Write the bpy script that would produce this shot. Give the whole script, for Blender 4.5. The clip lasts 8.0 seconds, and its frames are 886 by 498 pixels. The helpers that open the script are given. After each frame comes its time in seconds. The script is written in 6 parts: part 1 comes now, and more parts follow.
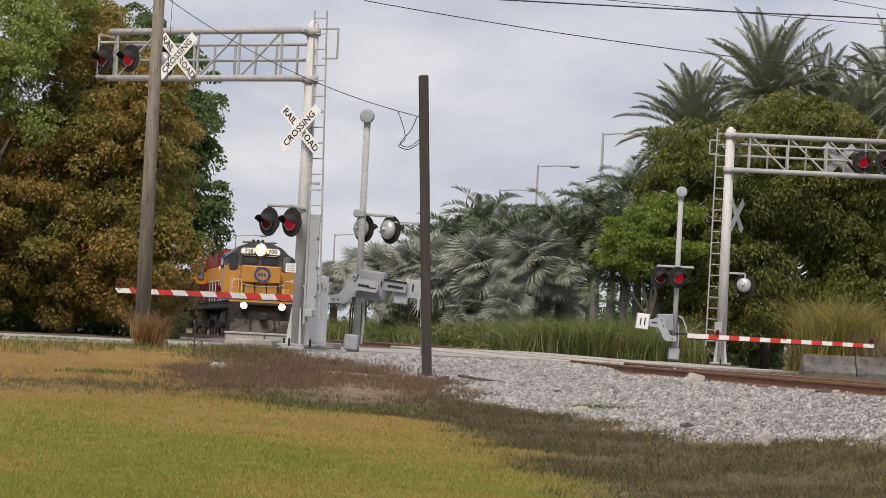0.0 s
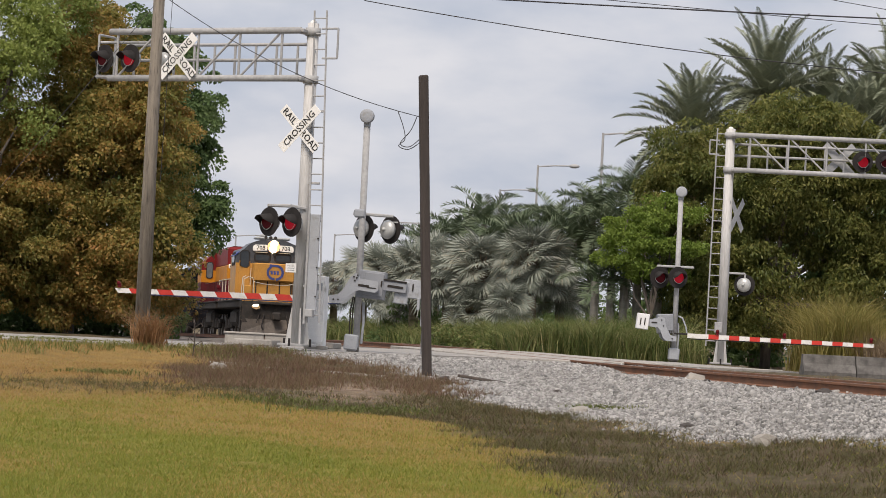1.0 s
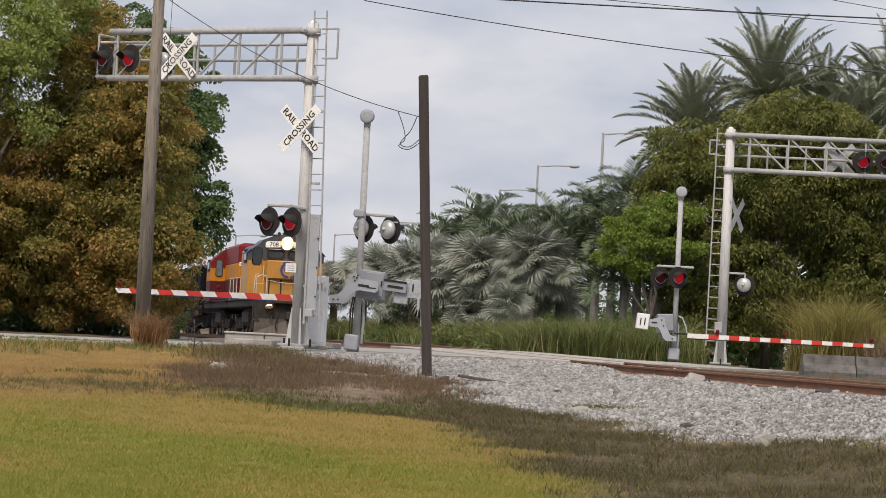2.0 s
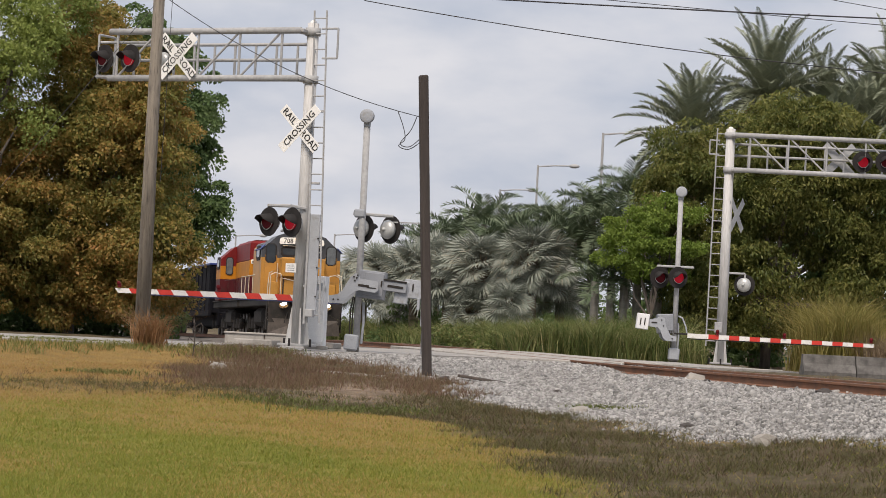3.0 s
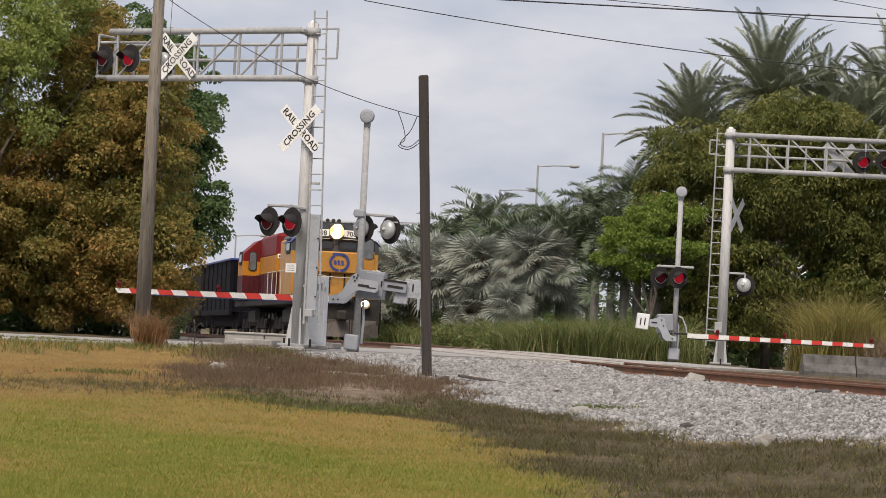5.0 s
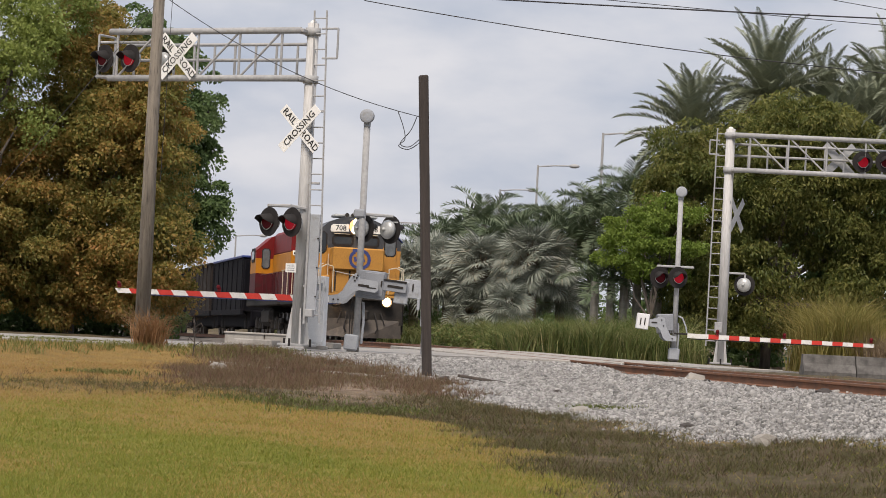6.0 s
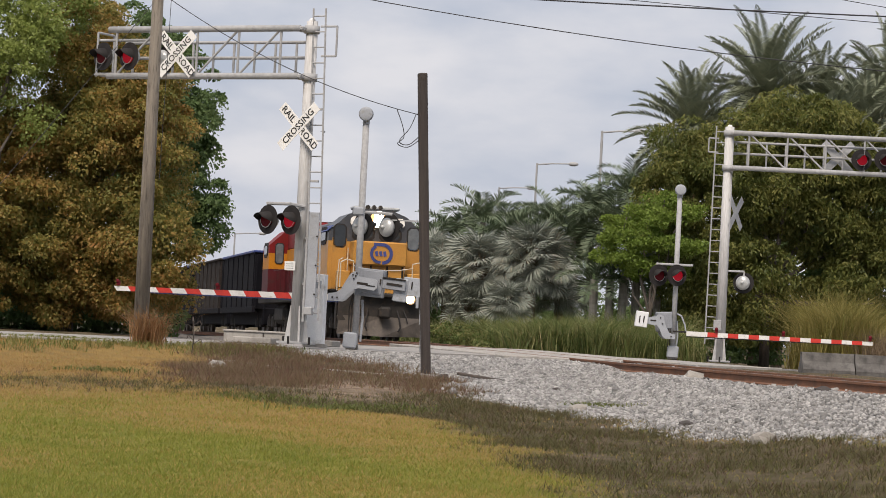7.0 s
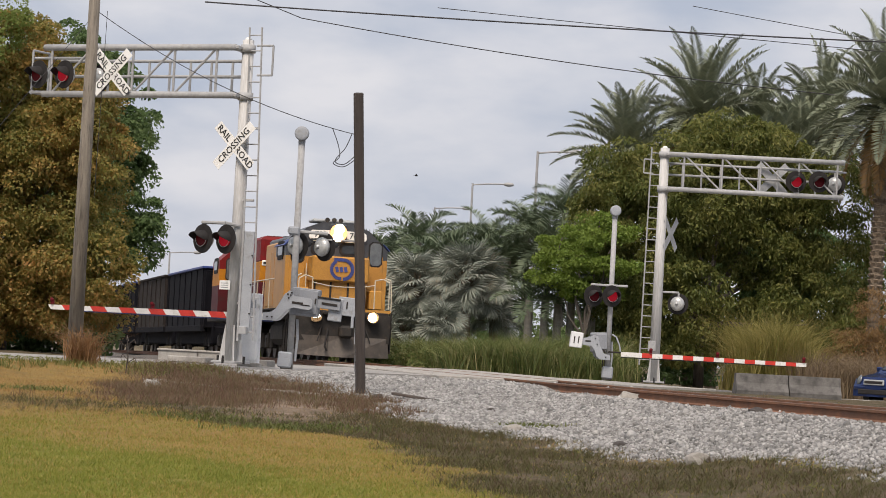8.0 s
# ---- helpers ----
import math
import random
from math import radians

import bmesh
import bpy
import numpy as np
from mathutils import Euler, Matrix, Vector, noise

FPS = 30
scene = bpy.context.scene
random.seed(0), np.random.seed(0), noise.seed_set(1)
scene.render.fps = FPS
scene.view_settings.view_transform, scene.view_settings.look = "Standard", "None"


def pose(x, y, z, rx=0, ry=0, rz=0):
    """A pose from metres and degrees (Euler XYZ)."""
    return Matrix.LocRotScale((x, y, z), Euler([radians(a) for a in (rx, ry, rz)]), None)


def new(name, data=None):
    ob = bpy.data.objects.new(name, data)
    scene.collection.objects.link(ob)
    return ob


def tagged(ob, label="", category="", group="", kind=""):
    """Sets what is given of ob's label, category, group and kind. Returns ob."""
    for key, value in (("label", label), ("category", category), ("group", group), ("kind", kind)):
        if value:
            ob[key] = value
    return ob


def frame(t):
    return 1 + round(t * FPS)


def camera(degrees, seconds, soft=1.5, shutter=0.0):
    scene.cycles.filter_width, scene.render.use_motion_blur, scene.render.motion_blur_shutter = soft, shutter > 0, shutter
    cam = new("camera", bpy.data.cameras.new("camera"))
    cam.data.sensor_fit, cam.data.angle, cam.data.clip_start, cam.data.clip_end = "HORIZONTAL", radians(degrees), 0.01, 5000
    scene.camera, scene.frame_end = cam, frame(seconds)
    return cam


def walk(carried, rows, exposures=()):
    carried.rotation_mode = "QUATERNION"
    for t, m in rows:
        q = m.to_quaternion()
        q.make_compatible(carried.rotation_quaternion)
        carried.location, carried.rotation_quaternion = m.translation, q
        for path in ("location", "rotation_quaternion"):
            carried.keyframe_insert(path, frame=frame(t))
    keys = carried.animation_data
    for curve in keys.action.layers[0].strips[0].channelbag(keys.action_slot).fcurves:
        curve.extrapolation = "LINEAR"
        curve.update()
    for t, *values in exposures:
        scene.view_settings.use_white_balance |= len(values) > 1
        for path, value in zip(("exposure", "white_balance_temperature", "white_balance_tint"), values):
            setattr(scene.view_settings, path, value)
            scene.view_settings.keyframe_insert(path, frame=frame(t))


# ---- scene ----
# The camera: a long lens on a tripod, turned a little to the right at the end.
cam = camera(18.0, 8.0, 0.85)
EYE = (0.0, 0.0, 0.5)
TURNS = ((0.0, 0.0, 1.68, -2.9), (6.6, 0.0, 1.68, -2.9), (6.7, -0.006, 1.669, -2.9), (6.8, -0.024, 1.618, -2.9), (6.9, -0.024, 1.618, -2.9), (7.0, -0.021, 1.638, -2.9),
         (7.1, -0.095, 1.673, -2.91), (7.2, -0.226, 1.714, -2.93), (7.3, -0.416, 1.885, -2.96), (7.4, -0.69, 1.968, -3.0), (7.5, -0.713, 1.999, -3.01),
         (7.6, -0.767, 2.02, -3.01), (7.7, -0.904, 2.043, -3.03), (7.8, -1.034, 2.068, -3.05), (7.9, -1.171, 2.089, -3.07), (8.0, -1.355, 2.116, -3.1))
walk(cam, [(t, pose(*EYE, 90 + p, r, y)) for t, y, p, r in TURNS], [(0.0, 0.06, 6620, 14.0), (8.0, 0.06, 6620, 14.0)])

# ---------------------------------------------------------------- light
SUN_UP, SUN_TURN = 54, 196
world = bpy.data.worlds.new("overcast_sky")
scene.world = world
world.use_nodes = True
wt = world.node_tree
wt.nodes.clear()
w_out = wt.nodes.new("ShaderNodeOutputWorld")
w_bg = wt.nodes.new("ShaderNodeBackground")
w_sky = wt.nodes.new("ShaderNodeTexSky")
w_sky.sky_type, w_sky.sun_disc = "NISHITA", False
w_sky.sun_elevation, w_sky.sun_rotation = radians(SUN_UP), radians(SUN_TURN)
w_sky.air_density, w_sky.dust_density = 1.0, 3.0
w_co = wt.nodes.new("ShaderNodeTexCoord")
w_map = wt.nodes.new("ShaderNodeMapping")
w_map.inputs["Scale"].default_value = (7.0, 7.0, 17.0)
w_n = wt.nodes.new("ShaderNodeTexNoise")
w_n.inputs["Scale"].default_value, w_n.inputs["Detail"].default_value, w_n.inputs["Roughness"].default_value = 1.6, 6.0, 0.5
w_ramp = wt.nodes.new("ShaderNodeValToRGB")
w_ramp.color_ramp.elements[0].position, w_ramp.color_ramp.elements[0].color = 0.36, (4.9, 5.6, 6.7, 1)
w_ramp.color_ramp.elements[1].position, w_ramp.color_ramp.elements[1].color = 0.66, (7.85, 8.05, 8.4, 1)
w_mix = wt.nodes.new("ShaderNodeMixRGB")
w_mix.inputs[0].default_value = 0.93
wt.links.new(w_co.outputs["Generated"], w_map.inputs[0])
wt.links.new(w_map.outputs[0], w_n.inputs["Vector"])
wt.links.new(w_n.outputs[0], w_ramp.inputs[0])
wt.links.new(w_sky.outputs[0], w_mix.inputs[1])
wt.links.new(w_ramp.outputs[0], w_mix.inputs[2])
wt.links.new(w_mix.outputs[0], w_bg.inputs["Color"])
w_bg.inputs["Strength"].default_value = 0.092
wt.links.new(w_bg.outputs[0], w_out.inputs["Surface"])
sun = new("sun", bpy.data.lights.new("sun", "SUN"))
sun.data.energy, sun.data.angle, sun.data.color = 3.6, radians(24), (1.0, 0.90, 0.77)
sun.matrix_world = pose(0, 0, 40, 90 - SUN_UP, 0, 180 - SUN_TURN)


# ---------------------------------------------------------------- materials
def socket(n, names):
    for k in names:
        if k in n.inputs:
            return n.inputs[k]


def mat(name, c1, c2=None, rough=0.6, metal=0.0, scale=6.0, fine=60.0, bump=0.15, rand=0.0, island=0.0, dirt=None, dirt_amount=0.3,
        stretch=(1, 1, 1), emit=None, power=0.0, trans=0.0, spec=0.5):
    """Two colours mixed by broad and fine noise, with optional stains, a random value per object or island, and relief."""
    m = bpy.data.materials.new(name)
    m.use_nodes = True
    nt = m.node_tree
    N, L = nt.nodes, nt.links
    b = N["Principled BSDF"]
    b.inputs["Roughness"].default_value, b.inputs["Metallic"].default_value = rough, metal
    socket(b, ("Specular IOR Level", "Specular")).default_value = spec
    c2 = c2 or tuple(v * 0.8 for v in c1)
    co = N.new("ShaderNodeTexCoord")
    mp = N.new("ShaderNodeMapping")
    mp.inputs["Scale"].default_value = stretch
    L.new(co.outputs["Object"], mp.inputs[0])

    def noise_at(s, detail=4):
        n = N.new("ShaderNodeTexNoise")
        n.inputs["Scale"].default_value, n.inputs["Detail"].default_value = s, detail
        L.new(mp.outputs[0], n.inputs["Vector"])
        return n.outputs[0]

    def mix(kind, fac, a, c):
        x = N.new("ShaderNodeMixRGB")
        x.blend_type = kind
        for i, v in enumerate((fac, a, c)):
            if isinstance(v, (int, float)):
                x.inputs[i].default_value = v
            elif isinstance(v, tuple):
                x.inputs[i].default_value = (*v[:3], 1)
            else:
                L.new(v, x.inputs[i])
        return x.outputs[0]

    def ramp(v, lo, hi):
        r = N.new("ShaderNodeMapRange")
        r.inputs["From Min"].default_value, r.inputs["From Max"].default_value = lo, hi
        L.new(v, r.inputs["Value"])
        return r.outputs[0]

    broad, small = noise_at(scale), noise_at(fine, 6)
    col = mix("MIX", ramp(broad, 0.35, 0.65), tuple(c1), tuple(c2))
    col = mix("OVERLAY", 0.35, col, small)
    if dirt:
        col = mix("MIX", ramp(noise_at(scale * 2.3, 8), 0.62 - dirt_amount * 0.4, 0.75), col, tuple(dirt))
    if rand or island:
        if island:
            src = N.new("ShaderNodeNewGeometry").outputs["Random Per Island"]
        else:
            src = N.new("ShaderNodeObjectInfo").outputs["Random"]
        amount = island or rand
        hs = N.new("ShaderNodeHueSaturation")
        r1 = N.new("ShaderNodeMapRange")
        r1.inputs["To Min"].default_value, r1.inputs["To Max"].default_value = 1 - amount, 1 + amount
        L.new(src, r1.inputs["Value"])
        L.new(r1.outputs[0], hs.inputs["Value"])
        L.new(col, hs.inputs["Color"])
        col = hs.outputs[0]
    L.new(col, b.inputs["Base Color"])
    rr = N.new("ShaderNodeMapRange")
    rr.inputs["To Min"].default_value, rr.inputs["To Max"].default_value = max(rough - 0.12, 0.02), min(rough + 0.12, 1)
    L.new(small, rr.inputs["Value"])
    L.new(rr.outputs[0], b.inputs["Roughness"])
    if bump:
        bp = N.new("ShaderNodeBump")
        bp.inputs["Strength"].default_value, bp.inputs["Distance"].default_value = bump, 0.02
        L.new(small, bp.inputs["Height"])
        L.new(bp.outputs[0], b.inputs["Normal"])
    if emit:
        socket(b, ("Emission Color", "Emission")).default_value = (*emit, 1)
        b.inputs["Emission Strength"].default_value = power
    if trans:
        t = N.new("ShaderNodeBsdfTranslucent")
        L.new(col, t.inputs["Color"])
        ms = N.new("ShaderNodeMixShader")
        ms.inputs[0].default_value = trans
        L.new(b.outputs[0], ms.inputs[1])
        L.new(t.outputs[0], ms.inputs[2])
        L.new(ms.outputs[0], N["Material Output"].inputs["Surface"])
    return m


def leaf_mat(name, colours, island=0.35, patch=0.5, trans=0.42, rough=0.55):
    """Leaves: a colour for each from a ramp, by chance per leaf and in broad patches through the crown."""
    m = bpy.data.materials.new(name)
    m.use_nodes = True
    N, L = m.node_tree.nodes, m.node_tree.links
    b = N["Principled BSDF"]
    b.inputs["Roughness"].default_value = rough
    socket(b, ("Specular IOR Level", "Specular")).default_value = 0.3
    geo, co = N.new("ShaderNodeNewGeometry"), N.new("ShaderNodeTexCoord")
    n = N.new("ShaderNodeTexNoise")
    n.inputs["Scale"].default_value, n.inputs["Detail"].default_value = patch, 3.0
    L.new(co.outputs["Object"], n.inputs["Vector"])
    r = N.new("ShaderNodeMapRange")
    r.inputs["From Min"].default_value, r.inputs["From Max"].default_value = 0.3, 0.7
    L.new(n.outputs[0], r.inputs["Value"])
    mx = N.new("ShaderNodeMix")
    mx.inputs[0].default_value = island
    L.new(r.outputs[0], mx.inputs[2])
    L.new(geo.outputs["Random Per Island"], mx.inputs[3])
    ramp = N.new("ShaderNodeValToRGB")
    cr = ramp.color_ramp
    for i, c in enumerate(colours):
        p = i / (len(colours) - 1)
        e = cr.elements[i] if i < 2 else cr.elements.new(p)
        e.position, e.color = p, (*c, 1)
    for i, c in enumerate(colours):
        cr.elements[i].position = i / (len(colours) - 1)
        cr.elements[i].color = (*c, 1)
    L.new(mx.outputs[0], ramp.inputs[0])
    L.new(ramp.outputs[0], b.inputs["Base Color"])
    t = N.new("ShaderNodeBsdfTranslucent")
    L.new(ramp.outputs[0], t.inputs["Color"])
    ms = N.new("ShaderNodeMixShader")
    ms.inputs[0].default_value = trans
    L.new(b.outputs[0], ms.inputs[1])
    L.new(t.outputs[0], ms.inputs[2])
    L.new(ms.outputs[0], N["Material Output"].inputs["Surface"])
    return m


M_GALV = mat("galvanised_steel", (0.37, 0.375, 0.38), (0.32, 0.325, 0.33), 0.65, 0.0, 2, 14, 0.03, dirt=(0.30, 0.29, 0.27), dirt_amount=0.05, spec=0.3)
M_ALU = mat("grey_painted_casting", (0.35, 0.37, 0.40), (0.31, 0.33, 0.36), 0.65, 0.0, 3, 50, 0.05, dirt=(0.26, 0.26, 0.25), dirt_amount=0.03, spec=0.3)
M_MAST = mat("pale_mast_paint", (0.52, 0.52, 0.515), (0.46, 0.46, 0.455), 0.6, 0.0, 1.2, 9, 0.03, dirt=(0.36, 0.35, 0.33), dirt_amount=0.12, stretch=(6, 6, 0.5), spec=0.3)
M_CASE = mat("grey_case_paint", (0.27, 0.285, 0.31), (0.23, 0.245, 0.27), 0.6, 0.0, 3, 50, 0.05, spec=0.3)
M_BACK = mat("bare_sign_back", (0.42, 0.43, 0.44), (0.34, 0.35, 0.36), 0.6, 0.1, 3, 50, 0.03)
M_WHITE = mat("white_sheet", (0.80, 0.80, 0.78), (0.72, 0.72, 0.70), 0.4, 0, 4, 60, 0.03, dirt=(0.5, 0.48, 0.43), dirt_amount=0.1)
M_PANEL = mat("white_cabinet_paint", (0.76, 0.77, 0.78), (0.70, 0.71, 0.72), 0.6, 0, 2, 40, 0.03, dirt=(0.36, 0.35, 0.33), dirt_amount=0.1)
M_BLACK = mat("black_enamel", (0.022, 0.02, 0.02), (0.03, 0.028, 0.028), 0.75, 0, 6, 60, 0.03, spec=0.2)
M_INK = mat("black_lettering", (0.02, 0.02, 0.02), None, 0.5, 0, 10, 80, 0)
M_REDLENS = mat("red_lens", (0.13, 0.008, 0.012), (0.08, 0.005, 0.01), 0.6, 0, 20, 90, 0.05, spec=0.15)
M_REDLIT = mat("lit_red_lens", (0.3, 0.01, 0.02), (0.22, 0.01, 0.02), 0.6, 0, 20, 90, 0.0, emit=(1.0, 0.02, 0.05), power=0.16, spec=0.15)
M_CHROME = mat("pale_lamp_back", (0.50, 0.51, 0.50), (0.38, 0.39, 0.39), 0.35, 0.3, 8, 60, 0.03)
M_ARMRED = mat("red_reflective_sheet", (0.55, 0.035, 0.02), (0.46, 0.03, 0.02), 0.4, 0, 5, 60, 0.02)
M_ARMWHITE = mat("white_reflective_sheet", (0.70, 0.69, 0.67), (0.62, 0.61, 0.58), 0.4, 0, 5, 60, 0.02, dirt=(0.45, 0.42, 0.36), dirt_amount=0.1)
M_WOOD = mat("weathered_pole_wood", (0.25, 0.22, 0.18), (0.17, 0.15, 0.125), 0.85, 0, 2.0, 30, 0.6, stretch=(9, 9, 0.7), dirt=(0.07, 0.06, 0.05), dirt_amount=0.2)
M_DARKWOOD = mat("creosoted_post_wood", (0.06, 0.048, 0.042), (0.04, 0.032, 0.029), 0.8, 0, 2.0, 30, 0.5, stretch=(9, 9, 0.7))
M_TIE = mat("old_tie_wood", (0.09, 0.075, 0.065), (0.05, 0.042, 0.038), 0.9, 0, 3, 40, 0.5, stretch=(1, 6, 6), rand=0.25)
M_RAIL = mat("rusty_rail", (0.23, 0.105, 0.055), (0.15, 0.075, 0.045), 0.75, 0.2, 3, 50, 0.3)
M_RAILTOP = mat("worn_rail_head", (0.30, 0.26, 0.23), (0.22, 0.17, 0.14), 0.4, 0.7, 2, 40, 0.05, stretch=(3, 0.3, 3))
M_CONCRETE = mat("old_concrete", (0.38, 0.36, 0.33), (0.30, 0.285, 0.26), 0.85, 0, 1.5, 40, 0.3, dirt=(0.18, 0.17, 0.155), dirt_amount=0.35)
M_CONC_DARK = mat("stained_barrier_concrete", (0.145, 0.138, 0.13), (0.095, 0.09, 0.084), 0.9, 0, 2.5, 40, 0.4, dirt=(0.045, 0.043, 0.041), dirt_amount=0.35)
M_ASPHALT = mat("sunbleached_asphalt", (0.33, 0.315, 0.295), (0.26, 0.25, 0.235), 0.9, 0, 0.6, 50, 0.3, dirt=(0.17, 0.165, 0.16), dirt_amount=0.25)
M_WIRE = mat("black_cable", (0.03, 0.03, 0.035), None, 0.6, 0, 5, 40, 0)
M_STONE = mat("ballast_stone", (0.305, 0.30, 0.29), (0.225, 0.223, 0.218), 0.9, 0, 9, 60, 0.4, island=0.5)
M_ROCK = mat("pale_limestone", (0.31, 0.29, 0.26), (0.23, 0.215, 0.19), 0.9, 0, 5, 40, 0.5)
M_DARKROCK = mat("dark_slag", (0.06, 0.052, 0.048), None, 0.9, 0, 5, 40, 0.5)
M_YEL = mat("golden_yellow_loco_paint", (0.49, 0.245, 0.052), (0.43, 0.21, 0.046), 0.4, 0, 1.2, 40, 0.03, dirt=(0.30, 0.17, 0.06), dirt_amount=0.12, spec=0.3)
M_GREY = mat("dark_grey_loco_paint", (0.055, 0.06, 0.07), (0.042, 0.045, 0.052), 0.42, 0, 2, 40, 0.03, dirt=(0.09, 0.085, 0.08), dirt_amount=0.2)
M_RED = mat("red_loco_paint", (0.20, 0.014, 0.014), (0.15, 0.012, 0.012), 0.5, 0, 1.5, 40, 0.03, dirt=(0.13, 0.022, 0.02), dirt_amount=0.15, spec=0.18)
M_MAROON = mat("maroon_loco_paint", (0.085, 0.012, 0.016), (0.06, 0.01, 0.013), 0.55, 0, 1.5, 40, 0.04, dirt=(0.05, 0.025, 0.022), dirt_amount=0.25, spec=0.18)
M_ORANGE = mat("orange_yellow_loco_paint", (0.50, 0.20, 0.014), (0.42, 0.165, 0.013), 0.5, 0, 1.2, 40, 0.03, dirt=(0.34, 0.14, 0.03), dirt_amount=0.12, spec=0.2)
M_SOOT = mat("sooty_underframe", (0.04, 0.036, 0.033), (0.026, 0.024, 0.022), 0.8, 0, 3, 40, 0.2, dirt=(0.06, 0.046, 0.036), dirt_amount=0.2, spec=0.2)
M_PLOW = mat("dusty_pilot_plate", (0.10, 0.085, 0.072), (0.065, 0.056, 0.05), 0.75, 0, 3, 40, 0.1, dirt=(0.12, 0.10, 0.085), dirt_amount=0.15)
M_WHEEL = mat("wheel_steel", (0.16, 0.14, 0.125), (0.10, 0.085, 0.075), 0.6, 0.4, 5, 40, 0.1)
M_GLASS = mat("dark_cab_glass", (0.02, 0.025, 0.03), (0.03, 0.035, 0.04), 0.08, 0, 4, 40, 0)
# Paler glass: sky showing through the cab panes is put into its colour.
M_PANE = mat("painted_sky_pane", (0.14, 0.155, 0.165), (0.10, 0.11, 0.12), 0.15, 0, 4, 40, 0)
# Emission added to imitate the warm halo around the locomotive's lamps.
M_GLOW = mat("lamp_halo_glow", (1, 0.6, 0.3), None, 0.3, 0, 4, 40, 0, emit=(1.0, 0.50, 0.16), power=1.1)
M_LAMP = mat("lit_headlight", (1, 0.9, 0.75), None, 0.3, 0, 4, 40, 0, emit=(1.0, 0.80, 0.50), power=40.0)
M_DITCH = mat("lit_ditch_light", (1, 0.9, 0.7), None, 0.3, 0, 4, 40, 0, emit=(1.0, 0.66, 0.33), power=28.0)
M_BOARD = mat("white_number_board", (0.8, 0.8, 0.76), None, 0.4, 0, 6, 60, 0, emit=(1, 0.93, 0.8), power=0.12)
M_RAILING = mat("pale_handrail_paint", (0.62, 0.55, 0.42), (0.5, 0.46, 0.38), 0.5, 0, 5, 40, 0)
M_BLUE = mat("blue_emblem_paint", (0.05, 0.07, 0.24), None, 0.45, 0, 6, 60, 0)
M_HOPPER = mat("black_hopper_paint", (0.008, 0.008, 0.011), (0.006, 0.006, 0.009), 0.85, 0, 1.0, 30, 0.1, dirt=(0.013, 0.011, 0.011), dirt_amount=0.15, spec=0.12)
M_HOPPER2 = mat("brown_hopper_paint", (0.03, 0.024, 0.021), (0.022, 0.018, 0.016), 0.85, 0, 1.0, 30, 0.1, dirt=(0.06, 0.05, 0.044), dirt_amount=0.2, spec=0.15)
M_BLUETRIM = mat("blue_top_rail_paint", (0.035, 0.06, 0.22), None, 0.5, 0, 2, 40, 0)
M_CARBLUE = mat("dark_blue_car_paint", (0.015, 0.03, 0.10), (0.018, 0.036, 0.12), 0.2, 0.3, 3, 40, 0)
M_BARK = mat("grey_brown_bark", (0.15, 0.125, 0.105), (0.09, 0.078, 0.068), 0.9, 0, 3, 30, 0.6, stretch=(4, 4, 1))
M_PALMGREY = mat("smooth_grey_palm_trunk", (0.30, 0.28, 0.25), (0.22, 0.205, 0.185), 0.85, 0, 1.2, 30, 0.3, stretch=(1, 1, 5))
M_PALMROUGH = mat("rough_palm_trunk", (0.22, 0.17, 0.12), (0.12, 0.095, 0.07), 0.9, 0, 2, 12, 0.9, stretch=(1, 1, 6))
M_SHAFT = mat("green_crownshaft", (0.14, 0.22, 0.07), (0.10, 0.17, 0.06), 0.5, 0, 2, 30, 0.1)


# ---------------------------------------------------------------- mesh helpers
def part(name, bm, material, parent=None, label="", smooth=False):
    me = bpy.data.meshes.new(name)
    if smooth:
        for f in bm.faces:
            f.smooth = True
    bm.to_mesh(me)
    bm.free()
    me.materials.append(material)
    ob = new(name, me)
    ob.parent = parent
    if label:
        ob["label"] = label
    return ob


def thing(name, x, y, z, turn, label, category, group="", kind=""):
    ob = new(name)
    ob.empty_display_size = 0.2
    ob.matrix_world = pose(x, y, z, 0, 0, turn)
    return tagged(ob, label, category, group, kind)


def B():
    return bmesh.new()


def box(bm, size, at, turn=(0, 0, 0), bevel=0.0):
    """A block with its edges bevelled, centred on at."""
    r = bmesh.ops.create_cube(bm, size=1.0, matrix=pose(*at, *turn) @ Matrix.Diagonal((*size, 1)))
    if bevel:
        edges = list({e for v in r["verts"] for e in v.link_edges})
        bmesh.ops.bevel(bm, geom=edges, offset=bevel, segments=1, affect="EDGES")
    return bm


def rod(bm, a, b, r, r2=None, seg=10):
    """A round bar from a to b."""
    a, b = Vector(a), Vector(b)
    d = b - a
    m = Matrix.Translation((a + b) / 2) @ d.to_track_quat("Z", "Y").to_matrix().to_4x4()
    bmesh.ops.create_cone(bm, cap_ends=True, segments=seg, radius1=r, radius2=r if r2 is None else r2, depth=d.length, matrix=m)
    return bm


def tube(bm, pts, r, seg=6):
    """A bent pipe through the points."""
    for a, b in zip(pts, pts[1:]):
        rod(bm, a, b, r, seg=seg)
    return bm


def dome(bm, at, r, squash=1.0, axis=(0, -1, 0), seg=16):
    q = Vector(axis).to_track_quat("Z", "Y").to_matrix().to_4x4()
    bmesh.ops.create_uvsphere(bm, u_segments=seg, v_segments=seg // 2, radius=r, matrix=Matrix.Translation(at) @ q @ Matrix.Diagonal((1, 1, squash, 1)))
    return bm


